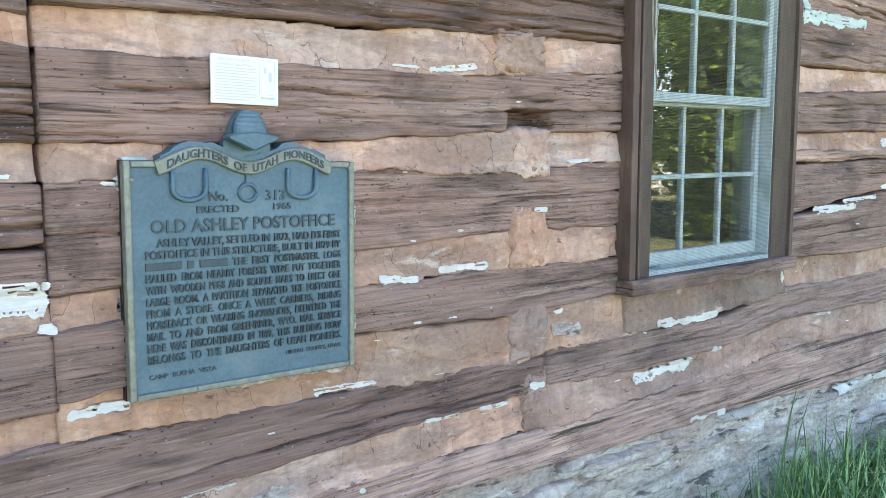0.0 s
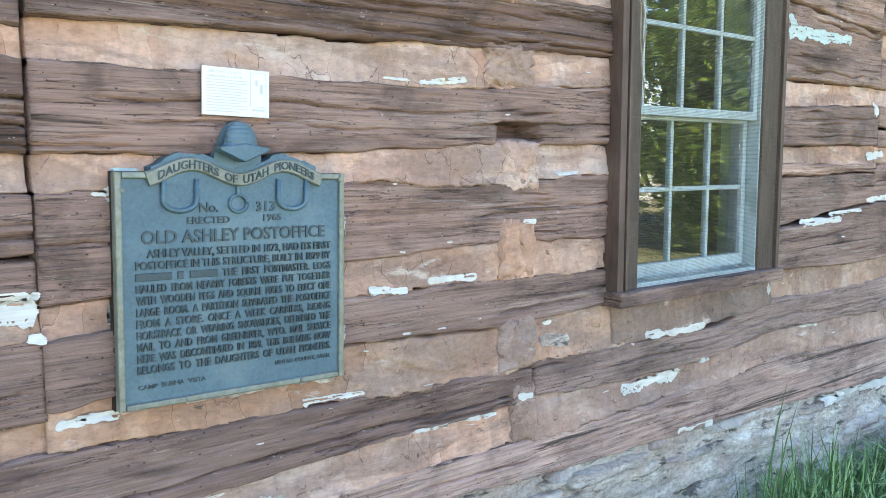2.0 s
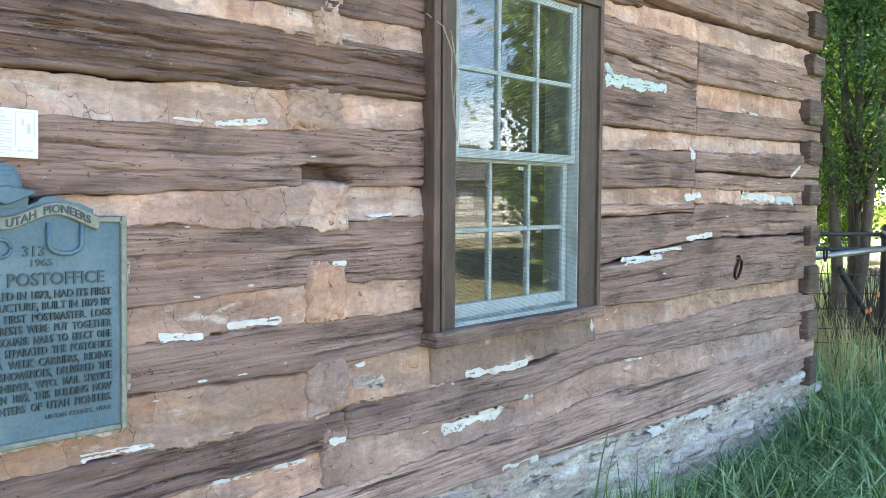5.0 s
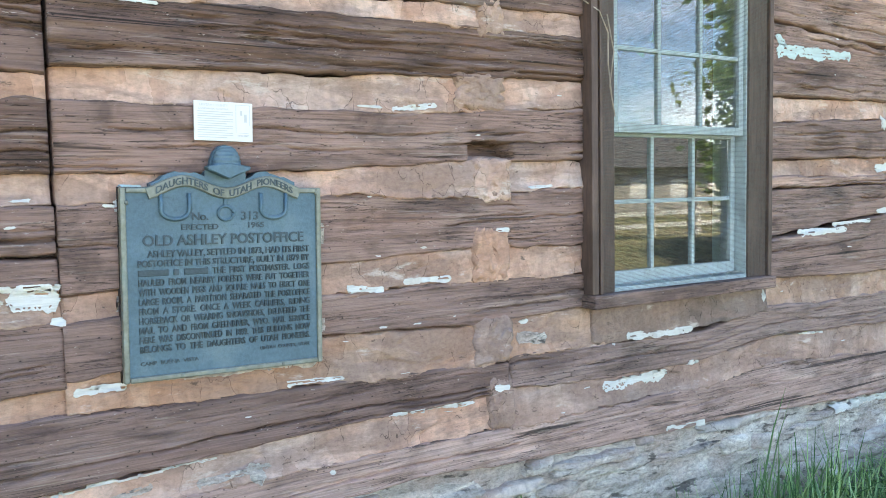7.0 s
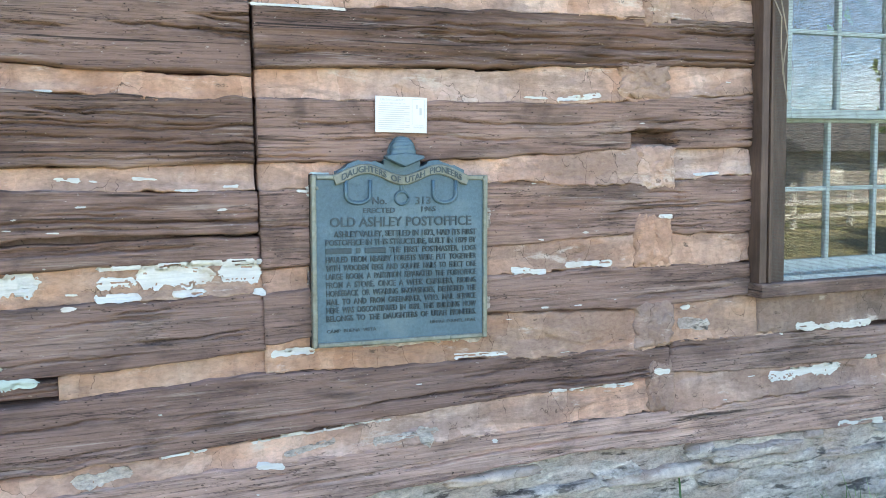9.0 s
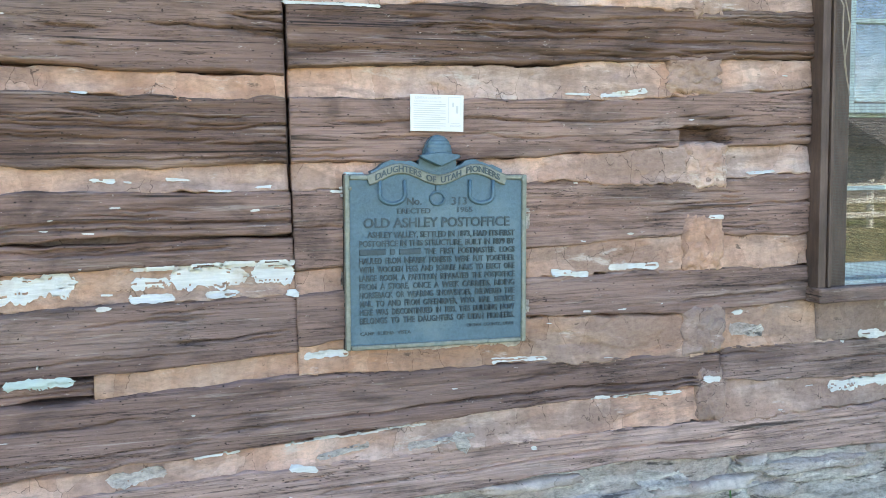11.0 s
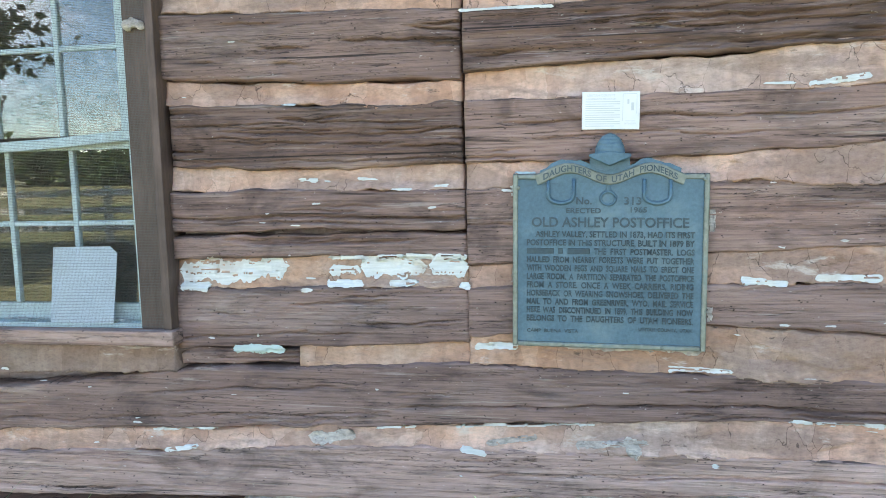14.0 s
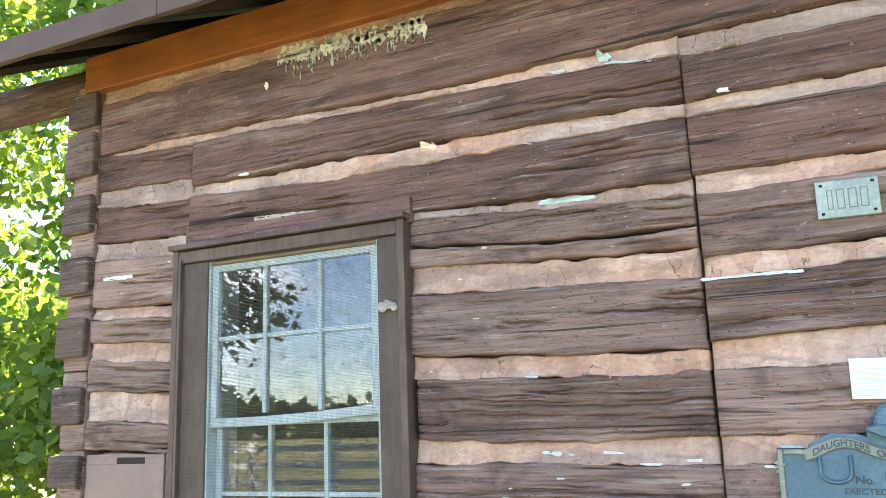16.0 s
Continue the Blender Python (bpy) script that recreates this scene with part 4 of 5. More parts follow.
# ---- paint flakes on the wall ----
def flake(x0, z0, x1, z1, h, mat):
    """A ragged scale of old paint lying on the wall."""
    seed_count[0] += 1
    s = seed_count[0]
    L = max(x1 - x0, 0.004)
    n, m = max(9, min(90, int(L / 0.005))), max(5, min(14, int(h / 0.004)))
    u, v = np.meshgrid(np.linspace(0, 1, n), np.linspace(-1, 1, m), indexing="ij")
    taper = np.clip(np.minimum(u, 1 - u) * L / (0.3 * h), 0.25, 1)
    up = (0.78 + 0.22 * fbm(u * L * 14, u * 0, s) + 0.1 * fbm(u * L * 90, u * 0, s)) * taper
    dn = (0.72 + 0.3 * fbm(u * L * 18, u * 0 + 4, s + 1) + 0.14 * fbm(u * L * 90, u * 0, s)) * taper
    X = x0 + L * u + 0.004 * vnoise(v * 3, u * 9, s)
    Z = z0 + (z1 - z0) * u + DATUM + h * 0.78 * np.where(v > 0, up, dn) * v
    Y = relief_at(X, Z) - 0.0025
    keep = fbm(X * 14, Z * 220, s + 3) < (0.72 if L * h > 0.0006 else 2)
    idx = np.arange(n * m).reshape(n, m)
    f = np.stack([idx[:-1, :-1], idx[1:, :-1], idx[1:, 1:], idx[:-1, 1:]], -1).reshape(-1, 4)
    f = f[keep[:-1, :-1].reshape(-1)]
    front = np.stack([X, Y, Z], -1).reshape(-1, 3)
    if len(f):
        return arrays("paint_flake", np.concatenate([front, front + (0, 0.0022, 0)]), np.concatenate([f, f[:, ::-1] + n * m]), mat, wall)


flake(0.89, 1.701, 1.06, 1.720, 0.016, WHITE)
flake(0.70, 1.105, 0.84, 1.098, 0.018, WHITE)
flake(0.92, 1.110, 1.11, 1.112, 0.021, WHITE)
flake(1.47, 1.430, 1.59, 1.435, 0.009, WHITE)
flake(-0.10, 0.891, -0.00, 0.882, 0.015, WHITE)
flake(0.48, 0.819, 0.68, 0.815, 0.012, WHITE)
flake(-0.21, 0.604, 0.25, 0.627, 0.007, WHITE)
flake(0.34, 0.571, 0.40, 0.543, 0.050, LIME)
flake(-0.20, 0.526, -0.11, 0.514, 0.017, WHITE)
flake(0.80, 0.659, 1.21, 0.647, 0.011, WHITE)
flake(1.29, 0.688, 1.36, 0.685, 0.020, WHITE)
flake(1.84, 0.610, 2.22, 0.615, 0.033, WHITE)
flake(1.96, 0.808, 2.36, 0.797, 0.026, WHITE)
flake(2.33, 0.649, 2.40, 0.647, 0.020, WHITE)
flake(0.62, 0.505, 0.64, 0.502, 0.013, WHITE)
flake(0.99, 1.229, 1.01, 1.228, 0.010, WHITE)
flake(1.31, 1.276, 1.37, 1.274, 0.015, WHITE)
flake(1.40, 0.859, 1.55, 0.853, 0.031, LIME)
flake(-0.04, 1.399, -0.01, 1.398, 0.009, WHITE)
flake(-0.78, 1.702, -0.73, 1.700, 0.007, WHITE)
flake(1.42, 0.924, 1.46, 0.925, 0.015, WHITE)
flake(1.43, 0.333, 1.96, 0.309, 0.020, LIME)
flake(2.20, 0.375, 2.45, 0.365, 0.018, WHITE)
flake(1.03, 0.333, 1.24, 0.315, 0.048, LIME)
flake(-1.20, 1.138, -0.80, 1.142, 0.062, WHITE)
flake(-0.85, 1.148, -0.79, 1.152, 0.036, WHITE)
flake(-1.19, 1.079, -1.08, 1.084, 0.025, WHITE)
flake(-0.64, 1.181, -0.16, 1.185, 0.015, WHITE)
flake(-0.64, 1.138, -0.53, 1.139, 0.027, WHITE)
flake(-0.53, 1.150, -0.30, 1.147, 0.05, WHITE)
flake(-0.29, 1.153, -0.16, 1.153, 0.054, WHITE)
flake(-0.65, 1.093, -0.52, 1.092, 0.019, WHITE)
flake(-0.43, 1.094, -0.33, 1.097, 0.019, WHITE)
flake(-0.19, 1.085, -0.15, 1.085, 0.019, WHITE)
flake(-0.74, 1.069, -0.70, 1.069, 0.012, WHITE)
flake(-1.00, 0.857, -0.81, 0.861, 0.028, AQUA)
flake(-0.74, 1.450, -0.67, 1.444, 0.010, WHITE)
flake(-0.53, 1.448, -0.46, 1.444, 0.008, WHITE)
flake(-0.41, 1.411, -0.34, 1.410, 0.007, WHITE)
flake(-0.27, 1.418, -0.22, 1.421, 0.007, WHITE)
flake(-0.14, 0.881, -0.06, 0.884, 0.019, WHITE)
flake(-0.74, 0.549, -0.57, 0.557, 0.036, LIME)
flake(-1.33, 0.558, -1.08, 0.569, 0.009, WHITE)
flake(-0.49, 0.591, -0.35, 0.601, 0.008, WHITE)
flake(-0.11, 0.549, 0.06, 0.576, 0.015, LIME)
flake(0.19, 0.553, 0.42, 0.569, 0.019, LIME)
flake(-1.29, 0.481, -1.16, 0.498, 0.013, WHITE)
flake(-1.93, 0.770, -1.90, 0.771, 0.009, WHITE)
flake(-0.17, 1.976, 0.13, 1.972, 0.009, WHITE)
flake(0.76, 1.709, 0.85, 1.708, 0.007, WHITE)
flake(-0.91, 0.910, -0.90, 0.910, 0.008, WHITE)
flake(2.92, 2.112, 3.00, 2.074, 0.043, AQUA)
flake(2.93, 2.045, 3.53, 2.055, 0.043, AQUA)
flake(3.12, 1.184, 3.51, 1.188, 0.026, WHITE)
flake(3.41, 1.216, 3.72, 1.229, 0.016, WHITE)
flake(3.80, 1.273, 4.12, 1.286, 0.026, WHITE)
flake(3.82, 1.721, 3.87, 1.722, 0.147, WHITE)
flake(3.80, 1.497, 3.98, 1.513, 0.042, WHITE)
flake(4.53, 1.511, 5.05, 1.490, 0.041, WHITE)
flake(5.06, 1.482, 5.39, 1.480, 0.040, AQUA)
flake(5.29, 1.641, 5.46, 1.718, 0.020, WHITE)
flake(3.43, 0.268, 4.17, 0.254, 0.043, WHITE)
flake(4.35, 0.252, 4.91, 0.265, 0.034, LIME)
flake(4.58, 2.015, 4.71, 2.014, 0.015, WHITE)
flake(2.83, 0.900, 2.86, 0.896, 0.070, WHITE)
flake(3.15, 0.690, 3.34, 0.674, 0.011, WHITE)
flake(-1.16, 2.606, -1.09, 2.592, 0.015, CREAM)
flake(-0.45, 2.802, -0.40, 2.791, 0.033, AQUA)
flake(-0.42, 2.769, -0.26, 2.744, 0.011, AQUA)
flake(-0.64, 2.789, -0.56, 2.776, 0.012, WHITE)
flake(-0.70, 2.308, -0.49, 2.299, 0.014, AQUA)
flake(-2.78, 2.244, -2.60, 2.243, 0.015, WHITE)
flake(-2.02, 2.620, -1.96, 2.616, 0.012, WHITE)
flake(-0.06, 2.591, -0.02, 2.588, 0.012, WHITE)
flake(-1.93, 2.416, -1.55, 2.392, 0.018, LIME)
flake(-1.88, 2.995, -1.86, 2.992, 0.022, CREAM)

rng = np.random.RandomState(3)
for k in range(330):
    x = -1.8 + 0.68 * rng.rand() ** 1.25 + 0.02 * math.sin(9 * k)
    zt = 3.165 - 0.06 * rng.rand() - 0.03 * (x + 1.8)
    ln = rng.uniform(0.008, 0.03) if k % 4 else rng.uniform(0.04, 0.09)
    flake(x, zt - ln, x + (rng.uniform(0.01, 0.03) if k % 4 else rng.uniform(0.002, 0.005)), zt - ln, ln * 1.8, CREAM)
for k in range(100):
    x, z = rng.uniform(-2.8, 5.4), rng.uniform(0.35, 2.3)
    if not (KL - 0.02 < x < KR and z > 0.8 or JL - 0.03 < x < JR and z > 0.85 or -0.03 < x < 0.64 and 0.85 < z < 1.75):
        w = rng.uniform(0.006, 0.035)
        flake(x, z, x + w, z + rng.uniform(-0.003, 0.003), rng.uniform(0.002, 0.006), WHITE)


# ---- plaque ----
def words(text, width, height, out, mat, parent, at, turn=None, name="lettering", bold=0.018):
    """Raised lettering of that width and cap height; at: its left end and middle."""
    c = bpy.data.curves.new("words", "FONT")
    c.body, c.size, c.extrude, c.bevel_depth = text, 1.0, 0.5, 0.0
    c.resolution_u, c.offset = 3, bold
    o = bpy.data.objects.new("words", c)
    me = bpy.data.meshes.new_from_object(o)
    bpy.data.objects.remove(o)
    co = np.zeros(len(me.vertices) * 3)
    me.vertices.foreach_get("co", co)
    co = co.reshape(-1, 3)
    lo_, hi_ = co.min(0), co.max(0)
    u = (co[:, 0] - lo_[0]) / (hi_[0] - lo_[0]) * width
    w = (co[:, 1] - 0.345) / 0.69 * height
    d = np.where(co[:, 2] > 0, -out, 0.001)
    if turn:
        pts = np.array([turn(a) for a in u])
        xyz = np.stack([at[0] + u, at[1] + d, at[2] + w + pts], -1)
    else:
        xyz = np.stack([at[0] + u, at[1] + d, at[2] + w], -1)
    me.vertices.foreach_set("co", xyz.astype(np.float32).ravel())
    me.update()
    me.name = name
    return link_mesh(name, me, mat, parent)


plaque = empty("plaque", (0.2955, FACE, 1.1685 + DATUM), "blue-green bronze memorial plaque with raised lettering", "plaque")
plaque.rotation_euler = (0, radians(1.05), 0)
PF = -0.030       # the plate's face before the wall


def prism(pts, y0, y1, bevel=0.002):
    b = bmesh.new()
    f = b.faces.new([b.verts.new((x, y0, z)) for x, z in pts])
    r = bmesh.ops.extrude_face_region(b, geom=[f])
    for v in r["geom"]:
        if isinstance(v, bmesh.types.BMVert):
            v.co.y = y1
    bmesh.ops.recalc_face_normals(b, faces=b.faces)
    if bevel:
        bmesh.ops.bevel(b, geom=b.edges[:], offset=bevel, segments=1, affect="EDGES")
    return b


# dark board put in for the shadow gap at the plate's edge
part("backing", box(-0.3035, 0.3035, PF + 0.0205, 0.03, -0.279, 0.279, 0), IRON, plaque, "dark board drawn as the shadow gap behind the plate")
part("plate", box(-0.30, 0.30, PF, 0.03, -0.276, 0.276, 0.004), BRONZE, plaque)
for x0, x1, z0, z1 in ((-0.302, -0.286, -0.278, 0.278), (0.286, 0.302, -0.278, 0.278), (-0.2855, 0.2855, -0.278, -0.262), (-0.2855, -0.20, 0.262, 0.278), (0.20, 0.2855, 0.262, 0.278)):
    part("rim", box(x0, x1, PF - 0.009, PF + 0.02, z0, z1, 0.004), EDGE, plaque, "worn grey-green rim")


def swag(x):
    """The ribbon's middle line: two humps, a dip between."""
    return 0.2795 + 0.018 * math.cos(x / 0.25 * 2 * math.pi + math.pi) - 0.004 * abs(x / 0.235) ** 3


n = 40
xs = [-0.228 + 0.456 * k / n for k in range(n + 1)]
back_pts = [(x, swag(x) + 0.025 + (0.006 if int(k / 4) % 2 else 0)) for k, x in enumerate(xs)]
part("crest", prism([(-0.215, 0.25), (0.215, 0.25)] + back_pts[::-1][1:-1], PF - 0.002, 0.028, 0), BRONZE, plaque)
b = bmesh.new()
rows_ = []
for x in xs:
    z = swag(x)
    rows_.append([b.verts.new((x + s * 0.006 * (x / 0.23), y, z + s * 0.0165)) for s, y in ((-1, PF), (-1, PF - 0.010), (-0.8, PF - 0.013), (0.8, PF - 0.013), (1, PF - 0.010), (1, PF))])
for r0, r1 in zip(rows_, rows_[1:]):
    for k in range(5):
        b.faces.new((r0[k], r0[k + 1], r1[k + 1], r1[k]))
b.faces.new(rows_[0])
b.faces.new(rows_[-1][::-1])
bmesh.ops.recalc_face_normals(b, faces=b.faces)
ribbon = part("ribbon", b, EDGE, plaque, "worn grey-green ribbon")
words("DAUGHTERS  OF  UTAH  PIONEERS", 0.41, 0.019, 0.003, LETTER, ribbon, (-0.205, PF - 0.013, 0.0), lambda u: swag(u - 0.205))
# beehive
b = bmesh.new()
prof = [(0.043 * math.cos(a) ** 0.8 * (1 + 0.02 * math.sin(k * 3.14)), 0.066 * math.sin(a)) for k, a in ((k, k / 14 * math.pi / 2) for k in range(15))]
ring_prev = None
for k, (r, z) in enumerate(prof):
    rr = r + (0.0022 if k % 2 else 0)
    ring = [b.verts.new((rr * math.cos(t), PF - 0.012 - 0.6 * rr * math.sin(t), 0.335 + z)) for t in (i / 16 * math.pi for i in range(17))]
    if ring_prev:
        for i in range(16):
            b.faces.new((ring_prev[i], ring_prev[i + 1], ring[i + 1], ring[i]))
    ring_prev = ring
bmesh.ops.recalc_face_normals(b, faces=b.faces)
hive = part("beehive", b, BRONZE, plaque, "ribbed bronze beehive")
part("hive_back", prism([(0.047 * math.cos(t), 0.335 + 0.069 * math.sin(t)) for t in (i / 20 * math.pi for i in range(21))] + [(-0.062, 0.325), (-0.062, 0.27), (0.062, 0.27), (0.062, 0.325)], PF + 0.002, 0.028, 0), BRONZE, plaque)
part("hive_base", prism([(-0.064, 0.340), (0.0, 0.350), (0.064, 0.340), (0.064, 0.331), (0.0, 0.303), (-0.064, 0.331)], PF - 0.042, PF, 0.003), BRONZE, hive)
for cx in (-0.150, 0.146):
    pts = [(cx - 0.040, PF - 0.006, 0.262), (cx - 0.040, PF - 0.006, 0.215)] + [(cx - 0.040 * math.cos(t), PF - 0.006, 0.212 - 0.026 * math.sin(t)) for t in (k / 10 * math.pi for k in range(11))] + [(cx + 0.040, PF - 0.006, 0.262)]
    part("ox_bow", tube(pts, 0.0062, 8), BRONZE, plaque, smooth=True)
pts = [(-0.003 + 0.023 * math.cos(t), PF - 0.005, 0.202 + 0.021 * math.sin(t)) for t in (k / 20 * 2 * math.pi for k in range(21))]
part("ring", tube(pts, 0.0045, 8), BRONZE, plaque, smooth=True)
part("ring_link", box(-0.009, 0.003, PF - 0.008, PF, 0.218, 0.25, 0.003), BRONZE, plaque)
TF = PF + 0.0005
words("No.", 0.048, 0.022, 0.004, LETTER, plaque, (-0.102, TF, 0.194))
words("313", 0.052, 0.024, 0.004, LETTER, plaque, (0.046, TF, 0.194))
words("ERECTED", 0.108, 0.016, 0.004, LETTER, plaque, (-0.133, TF, 0.163))
words("1965", 0.050, 0.016, 0.004, LETTER, plaque, (0.066, TF, 0.166))
words("OLD ASHLEY POSTOFFICE", 0.486, 0.030, 0.0045, LETTER, plaque, (-0.242, TF, 0.126))
LINES = ("ASHLEY VALLEY, SETTLED IN 1873, HAD ITS FIRST", "POSTOFFICE IN THIS STRUCTURE, BUILT IN 1879 BY", "THE  FIRST  POSTMASTER.  LOGS",
         "HAULED  FROM  NEARBY  FORESTS  WERE  PUT  TOGETHER", "WITH  WOODEN  PEGS  AND  SQUARE  NAILS  TO  ERECT  ONE", "LARGE  ROOM.  A  PARTITION  SEPARATED  THE  POSTOFFICE",
         "FROM  A  STORE.  ONCE  A  WEEK  CARRIERS,  RIDING", "HORSEBACK  OR  WEARING  SNOWSHOES,  DELIVERED  THE", "MAIL  TO  AND  FROM  GREENRIVER,  WYO.  MAIL  SERVICE",
         "HERE  WAS  DISCONTINUED  IN  1899.  THIS  BUILDING  NOW", "BELONGS  TO  THE  DAUGHTERS  OF  UTAH  PIONEERS.")
for k, text in enumerate(LINES):
    x0 = {0: -0.230, 2: -0.045}.get(k, -0.257)
    words(text, 0.262 - x0, 0.0185, 0.0055, LETTER, plaque, (x0, TF, 0.088 - 0.0273 * k))
for x0, x1 in ((-0.257, -0.172), (-0.158, -0.143), (-0.128, -0.058)):
    part("bar", box(x0, x1, TF - 0.004, TF + 0.002, 0.088 - 0.0546 - 0.009, 0.088 - 0.0546 + 0.009, 0.001), LETTER, plaque)
words("CAMP  BUENA  VISTA", 0.165, 0.0105, 0.003, LETTER, plaque, (-0.256, TF, -0.226))
words("UINTAH  COUNTY,  UTAH.", 0.165, 0.0105, 0.003, LETTER, plaque, (0.097, TF, -0.214))
for k, (x, z) in enumerate(((-0.285, 0.235), (0.287, 0.262), (-0.14, -0.268), (0.17, -0.27))):
    part("bolt", box(x - 0.006, x + 0.006, PF - 0.012, PF, z - 0.006, z + 0.006, 0.004), EDGE, plaque)

# white register card over the plaque
card = empty("register_sign", (0.305, FACE, 1.6425 + DATUM), "small white enamel sign with faint grey print and map", "sign")
card.rotation_euler = (0, radians(1.4), 0)
part("sheet", box(-0.088, 0.088, -0.022, -0.016, -0.058, 0.058, 0.001), CARD, card)
part("spacer", box(-0.06, 0.06, -0.016, 0.02, -0.03, 0.03, 0), GREY_DAUB, card)
words("UINTAH COUNTY", 0.085, 0.007, 0.0006, PRINT, card, (-0.072, -0.0221, 0.047))
words("LANDMARK REGISTER", 0.09, 0.005, 0.0006, PRINT, card, (-0.075, -0.0221, 0.036))
words("UINTAH COUNTY", 0.036, 0.005, 0.0006, PRINT, card, (0.042, -0.0221, -0.040))
for k in range(12):
    part("print_bar", box(-0.078, 0.028 - 0.018 * (k % 3 == 2), -0.0226, -0.0215, 0.026 - 0.0068 * k, 0.0285 - 0.0068 * k, 0), PRINT, card)
for x0, x1, z0, z1 in ((0.036, 0.0375, -0.032, 0.05), (0.078, 0.0795, -0.01, 0.05), (0.036, 0.0795, 0.05, 0.0515), (0.05, 0.056, 0.02, 0.034), (0.062, 0.07, 0.0, 0.024), (0.045, 0.075, -0.033, -0.0315)):
    part("map_line", box(x0, x1, -0.0226, -0.0215, z0, z1, 0), PRINT, card)

# two small verdigris plates higher up
def plate(x, z, tilt, bars, label):
    p = empty("metal_plate", (x, FACE, z + DATUM), label, "plate", "small plates on the log")
    p.rotation_euler = (0, radians(tilt), 0)
    part("sheet", box(-0.086, 0.086, -0.016, 0.01, -0.058, 0.058, 0.003), COPPER, p)
    for sx in (-0.07, 0.07):
        for sz in (-0.044, 0.044):
            part("nail", box(sx - 0.005, sx + 0.005, -0.020, -0.012, sz - 0.004, sz + 0.004, 0.002), IRON, p)
    for x0, x1 in bars:
        b = bmesh.new()
        for a0, a1, c0, c1 in ((x0, x1, 0.026, 0.029), (x0, x1, -0.032, -0.029), (x0, x0 + 0.003, -0.029, 0.026), (x1 - 0.003, x1, -0.029, 0.026)):
            box(a0, a1, -0.0172, -0.0158, c0, c1, 0, b)
        part("engraved_bar", b, ENGRAVED, p)


plate(0.275, 2.178, 1, ((-0.056, -0.04), (-0.03, -0.008), (0.002, 0.026), (0.034, 0.056)), "blue-green engraved metal plate nailed to a log")
plate(0.55, 2.178, -1.5, ((-0.066, -0.044), (-0.036, -0.016), (-0.009, 0.011), (0.018, 0.036), (0.042, 0.07)), "yellow-green engraved metal plate nailed to a log")

# tie ring, mail slot panel, string, nails
hook = empty("tie_ring", (4.44, FACE, 1.07 + DATUM), "rusted iron ring hanging from a staple in the log", "ring")
part("staple", tube([(0.0, 0.02, 0.07), (0.0, -0.03, 0.075), (0.012, -0.032, 0.055), (0.006, 0.01, 0.045)], 0.008, 8), IRON, hook, smooth=True)
part("link", tube([(0.038 * math.cos(t) + 0.004, -0.022 - 0.012 * math.sin(t), -0.005 + 0.058 * math.sin(t)) for t in (k / 24 * 2 * math.pi for k in range(25))], 0.0085, 8), IRON, hook, smooth=True)
hook2 = empty("tie_ring", (5.74, FACE - 0.09, 1.10 + DATUM), "small dark iron ring on a log end", "ring")
part("link", tube([(0.03 * math.cos(t), -0.012, 0.05 * math.sin(t)) for t in (k / 20 * 2 * math.pi for k in range(21))], 0.008, 8), IRON, hook2, smooth=True)
slot = empty("mail_slot_panel", (-2.57, FACE, 1.335 + DATUM), "flat brown painted panel with a letter slot", "panel")
b = bmesh.new()
for x0, x1, z0, z1 in ((-0.25, 0.19, -0.128, 0.095), (-0.25, -0.075, 0.095, 0.122), (0.085, 0.19, 0.095, 0.122), (-0.25, 0.19, 0.122, 0.135)):
    box(x0, x1, -0.004, 0.03, z0, z1, 0.0015, b)
part("sheet", b, PANEL, slot)
# dark sheet just behind the slot, in place of its unlit depth
part("slot_dark", box(-0.075, 0.085, 0.0, 0.004, 0.095, 0.122, 0), IRON, slot)
flake(-2.565, 1.36, -2.545, 1.355, 0.05, WHITE)
line = [(1.725, 1.975, 2.145), (1.765, 1.93, 2.10), (1.80, 1.92, 2.02), (1.80, 1.92, 1.90), (1.815, 1.92, 1.80), (1.835, 1.92, 1.70), (1.81, 1.922, 1.82), (1.83, 1.92, 1.95), (1.80, 1.925, 2.09)]
tagged(part("dry_vine", tube([(x, y, z + DATUM) for x, y, z in line], 0.0026, 5), PALE_LOG), "dry pale vine stem hanging on the window trim", "vine")
b = bmesh.new()
for x, z, r in ((-1.30, 1.985, 0.02), (-1.275, 1.99, 0.017), (-1.255, 1.982, 0.015), (-1.287, 1.997, 0.014)):
    bmesh.ops.create_icosphere(b, subdivisions=2, radius=r, matrix=Matrix.Translation((x, 1.952, z + DATUM)))
for v in b.verts:
    v.co += 0.006 * noise.noise_vector(v.co * 60)
tagged(part("wasp_nest_mud", b, LIME), "dried pale mud nest on the window trim", "nest")

for x0, x1, z0, z1, hh, m in ((-0.005, 0.20, 0.893, 0.889, 0.012, LIME), (0.16, 0.42, 0.889, 0.884, 0.018, LIME), (0.40, 0.585, 0.882, 0.878, 0.022, LIME), (-0.012, -0.004, 1.40, 1.40, 0.10, WHITE), (-0.014, -0.006, 1.12, 1.12, 0.12, LIME), (0.0, 0.07, 1.452, 1.451, 0.012, AQUA), (0.606, 0.622, 1.3, 1.3, 0.2, LIME), (0.60, 0.615, 1.0, 1.0, 0.14, LIME)):
    flake(x0, z0, x1, z1, hh, m)

# ---- outdoors ----
g = bmesh.new()
bmesh.ops.create_grid(g, x_segments=60, y_segments=60, size=900)
tagged(part("ground", g, EARTH), "shaded green meadow with dry patches", "ground", kind="structure")


